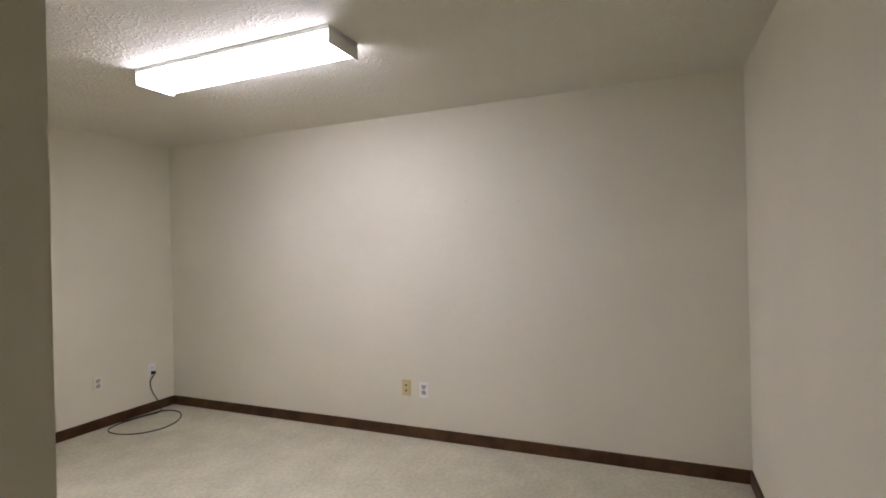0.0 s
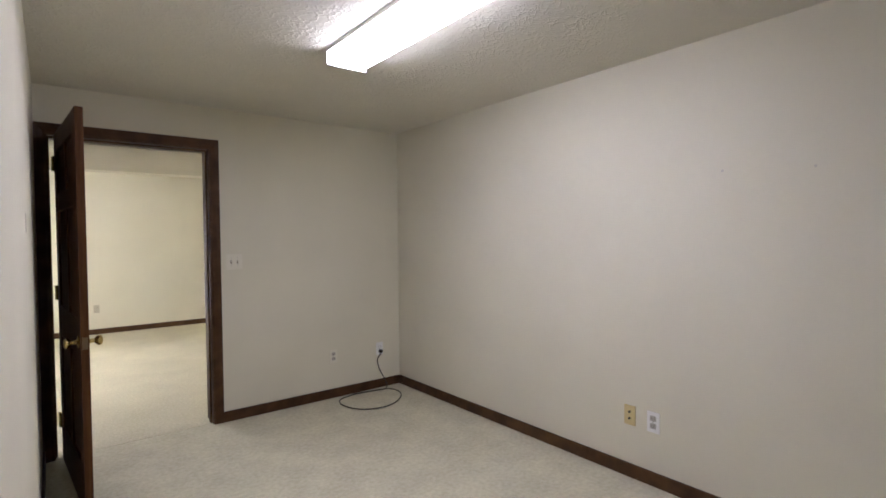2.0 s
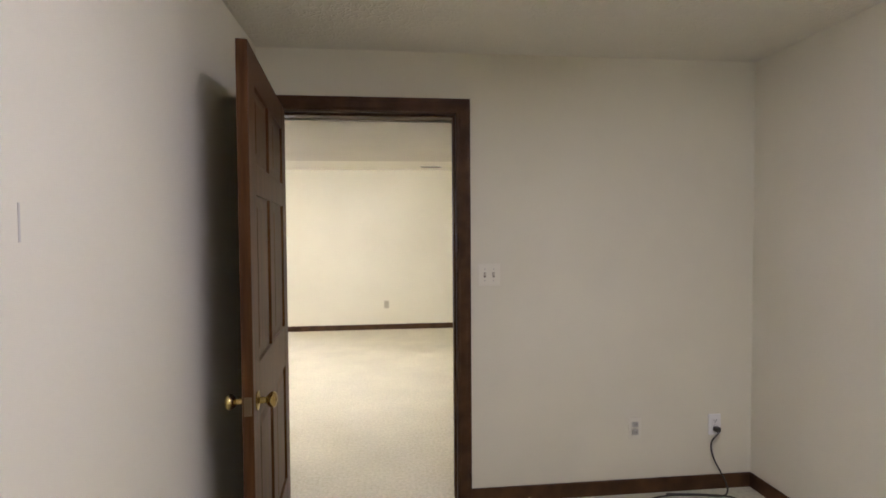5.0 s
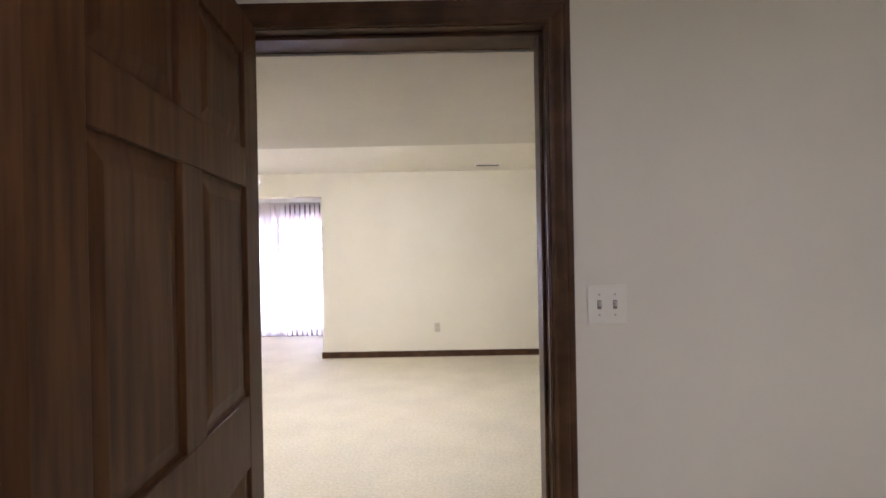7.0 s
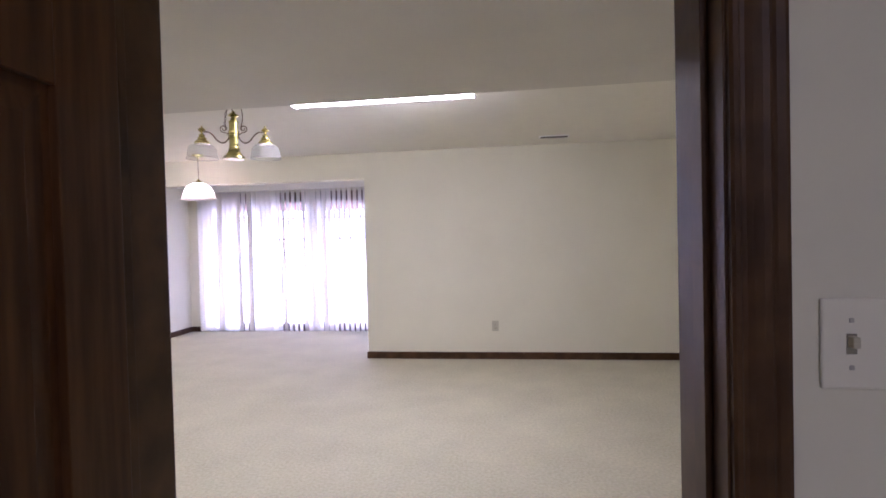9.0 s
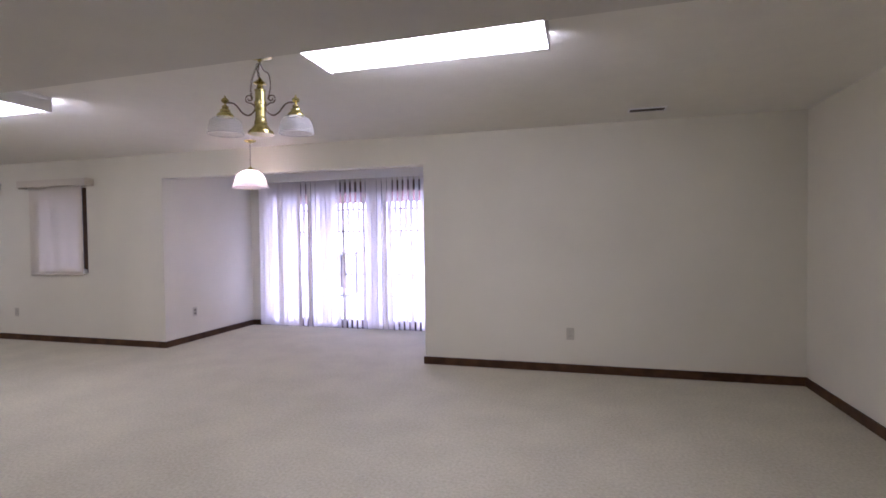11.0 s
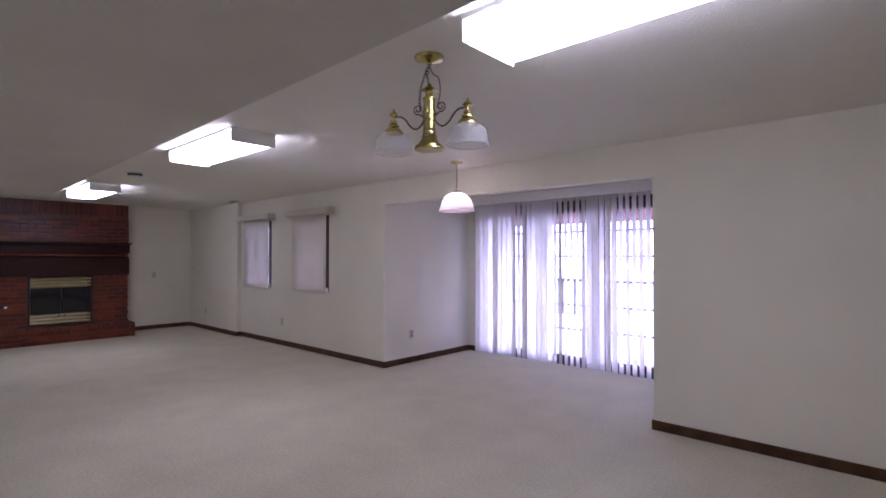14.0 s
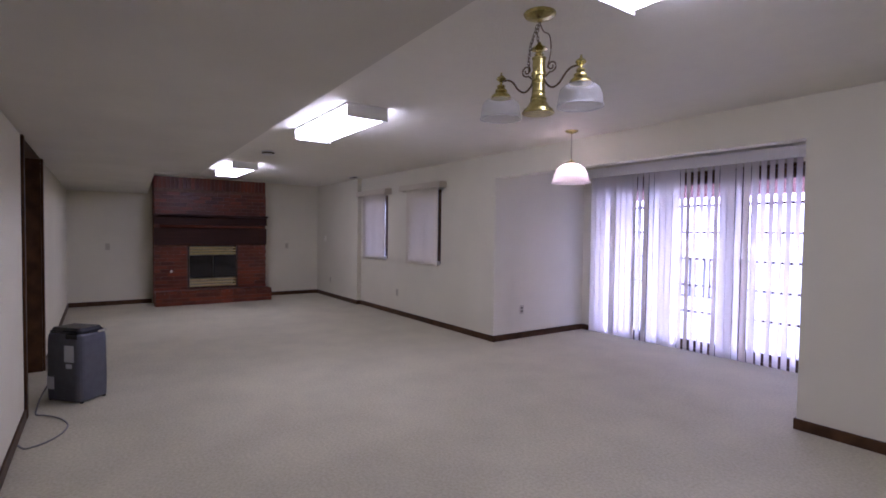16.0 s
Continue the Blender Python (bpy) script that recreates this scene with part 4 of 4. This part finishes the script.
part("gas_key_plate", gas, CHROME, fire, "small chrome gas key plate")

# ---- dehumidifier ----
deh = thing("dehumidifier", pose(-5.46, 0.648, 0, 0, 0, 131), "slate-grey plastic dehumidifier standing on the carpet", "dehumidifier")
hw, hd = 0.128, 0.172


def rounded_case(hw, hd, z0, z1, r, top_in=0.0):
    bm = bmesh.new()
    rings = []
    for z, inset in ((z0, 0.006), (z0 + 0.012, 0.0), (z0 + 0.3 * (z1 - z0), -0.004), (z1 - 0.06, 0.0), (z1 - 0.02, top_in * 0.35), (z1, top_in)):
        ring = []
        for cx, cy, a0 in ((hw - r, hd - r, 0), (-hw + r, hd - r, 90), (-hw + r, -hd + r, 180), (hw - r, -hd + r, 270)):
            for k in range(5):
                a = radians(a0 + 22.5 * k)
                ring.append(bm.verts.new((cx + (r - inset) * math.cos(a), cy + (r - inset) * math.sin(a), z)))
        rings.append(ring)
    n = len(rings[0])
    for a, b in zip(rings, rings[1:]):
        for i in range(n):
            bm.faces.new((a[i], a[(i + 1) % n], b[(i + 1) % n], b[i]))
    bm.faces.new(rings[0][::-1])
    bm.faces.new(rings[-1])
    return bm


part("case", rounded_case(hw, hd, 0.012, 0.545, 0.045, 0.018), DEHUM, deh)
part("top_panel", rounded_case(hw - 0.016, hd - 0.016, 0.546, 0.584, 0.036, 0.022), DEHUMTOP, deh, "glossy black top panel")
part("grip", boxes([(-hw - 0.003, -hw + 0.004, -0.15, -0.04, 0.505, 0.546)], 0.003), DEHUMTOP, deh, "black side grip")
part("control_strip", boxes([(0.03, 0.11, -hd - 0.003, -hd + 0.010, 0.535, 0.555)], 0.003), CHROME, deh, "silver control strip")
part("air_grille", boxes([(-0.10, 0.10, hd - 0.002, hd + 0.003, 0.15 + 0.03 * k, 0.165 + 0.03 * k) for k in range(10)]), DEHUMTOP, deh)
part("rating_label", boxes([(-hw - 0.0056, -hw - 0.0046, -0.125, -0.030, 0.325, 0.455)]), LABELW, deh, "pale paper label")
part("rating_label", boxes([(-hw - 0.0056, -hw - 0.0046, -0.105, -0.045, 0.275, 0.310)]), LABELW, deh, "pale paper label")
part("rating_label", boxes([(-hw - 0.0056, -hw - 0.0046, 0.075, 0.145, 0.10, 0.20)]), LABELW, deh, "pale paper label")
for sx in (-1, 1):
    for sy in (-1, 1):
        part("caster", lathe([(0.012, 0.0), (0.014, 0.003), (0.014, 0.011), (0.010, 0.013)], 12, (sx * 0.095, sy * 0.155, 0)), DEHUMTOP, deh)
grey_cord = thing("appliance_cord", pose(0, 0, 0), "grey power cord lying on the carpet beside the wall", "cord")
CORDGREY = material("grey_cord", (0.22, 0.21, 0.21), 0.5)
part("cable", tube(smooth_line([(-5.60, 0.45, 0.10), (-5.56, 0.41, 0.03), (-5.35, 0.40, 0.008), (-5.14, 0.41, 0.008), (-5.08, 0.47, 0.008), (-4.95, 0.56, 0.008), (-4.77, 0.61, 0.008), (-4.60, 0.575, 0.008), (-4.49, 0.50, 0.008), (-4.45, 0.43, 0.008), (-4.46, 0.40, 0.008), (-4.50, 0.372, 0.02)], 8), 0.0055), CORDGREY, grey_cord)

# ---- outside ----
structure("ground", boxes([(-300, 300, 6.76, 600, -0.35, -0.16)]), LAWN, "lawn reaching to the distance", "ground")
# unseen overhang, added and sized to stop direct sun reaching the slats
structure("sun_shield", boxes([(-11.4, 1.8, 6.76, 7.52, 2.40, 2.50)]), ENAMEL, "unseen white overhang added to keep sun off the blinds", "roof")
structure("pavement", boxes([(-40, 30, 6.76, 55.0, -0.16, -0.06)]), CONCRETE, "pale sunlit concrete patio and yard", "patio")
BEAM = grain(material("painted_beam", (0.60, 0.30, 0.26), 0.7), (0.54, 0.27, 0.23), (0.66, 0.35, 0.30), 5, stretch=(0.5, 4, 4))
porch = thing("pergola", pose(0, 0, 0), "brick-red pergola beam on posts beyond the patio doors", "pergola")
part("beam", boxes([(-9.0, 2.0, 8.05, 8.19, 1.935, 2.395)], 0.006), BEAM, porch)
for xx in (-8.6, -2.12, 1.6):
    part("post", boxes([(xx - 0.06, xx + 0.06, 8.06, 8.18, -0.06, 1.935)], 0.006), BEAM, porch)
rail = thing("railing", pose(0, 0, 0), "dark metal railing at the patio's edge", "railing")
part("top_rail", boxes([(-6.62, -5.75, 11.28, 11.32, 0.86, 0.90)], 0.004), FENCEM, rail)
part("bottom_rail", boxes([(-6.62, -5.75, 11.285, 11.315, 0.06, 0.10)], 0.004), FENCEM, rail)
for k in range(9):
    xx = -6.60 + k * 0.1035
    part("baluster", boxes([(xx - 0.018, xx + 0.018, 11.285, 11.315, -0.06 if k in (0, 8) else 0.10, 0.86)]), FENCEM, rail)

# self-lit panel added beyond the yard to send daylight through the glass
GLOW = bpy.data.materials.new("daylight_glow")
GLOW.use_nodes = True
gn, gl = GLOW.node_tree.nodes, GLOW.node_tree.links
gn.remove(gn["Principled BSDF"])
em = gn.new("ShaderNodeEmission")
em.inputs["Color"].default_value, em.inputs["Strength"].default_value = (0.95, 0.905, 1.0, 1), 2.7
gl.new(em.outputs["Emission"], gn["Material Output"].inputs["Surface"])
structure("backdrop", boxes([(-90, 40, 56.0, 56.2, -0.3, 24)]), GLOW, "glowing panel added as daylight beyond the patio", "backdrop")

# ---- bricks ----
BRICK_MESHES = {}


def brick_mesh(w, h, d):
    key = (round(w, 3), round(h, 3), round(d, 3))
    if key not in BRICK_MESHES:
        bm = bmesh.new()
        e = 0.003
        back = [bm.verts.new((-d, y, z)) for y, z in ((0, 0), (w, 0), (w, h), (0, h))]
        edge = [bm.verts.new((-e, y, z)) for y, z in ((0, 0), (w, 0), (w, h), (0, h))]
        face = [bm.verts.new((0, y, z)) for y, z in ((e, e), (w - e, e), (w - e, h - e), (e, h - e))]
        for a, b in ((back, edge), (edge, face)):
            for i in range(4):
                bm.faces.new((a[i], a[(i + 1) % 4], b[(i + 1) % 4], b[i]))
        bm.faces.new(face)
        bm.faces.new(back[::-1])
        BRICK_MESHES[key] = mesh_of("brick", bm, BRICK)
    return BRICK_MESHES[key]


def lay_brick(parent, x, y, z, w, h, d=0.05):
    b = new("brick", brick_mesh(w, h, d))
    b.parent = parent
    b.location = (x + rng.uniform(-0.0015, 0.0025), y, z)


def course(parent, x, y0, y1, z, h, pitch, shift, joint=0.011):
    y = y0 - shift
    while y < y1 - 0.02:
        a, b = max(y, y0), min(y + pitch - joint, y1)
        if b - a > 0.03:
            lay_brick(parent, x, a, z, b - a, h)
        y += pitch


ROW, BH = 0.0675, 0.0565
row = 0
z = 0.245
while z + BH < 2.116:
    shift = 0.107 if row % 2 else 0.0
    if z + BH < 1.085:
        if z + BH < BOX[2] + 0.002:
            course(fire, FX, FY0, FY1, z, BH, 0.214, shift)
        else:
            course(fire, FX, FY0, BOX[0] - 0.032, z, BH, 0.214, shift)
            course(fire, FX, BOX[1] + 0.032, FY1, z, BH, 0.214, shift)
    elif z > 1.655:
        course(fire, FX, FY0, FY1, z, BH, 0.214, shift)
    z += ROW
    row += 1
course(fire, FX, FY0, FY1, 2.118, 0.208, 0.0675, 0.0)
for k in range(3):
    course(hearth, -10.52, FY0, 3.61, 0.008 + k * 0.066, BH if k < 2 else 0.07, 0.214, 0.107 if k % 2 else 0.0)
y = FY0
while y < 3.56:
    b = new("brick", brick_mesh(0.0575, 0.268, 0.05))
    b.parent = hearth
    b.matrix_basis = pose(-10.520, y, 0.262 + rng.uniform(-0.001, 0.001), 0, -90, 0)
    y += 0.0675
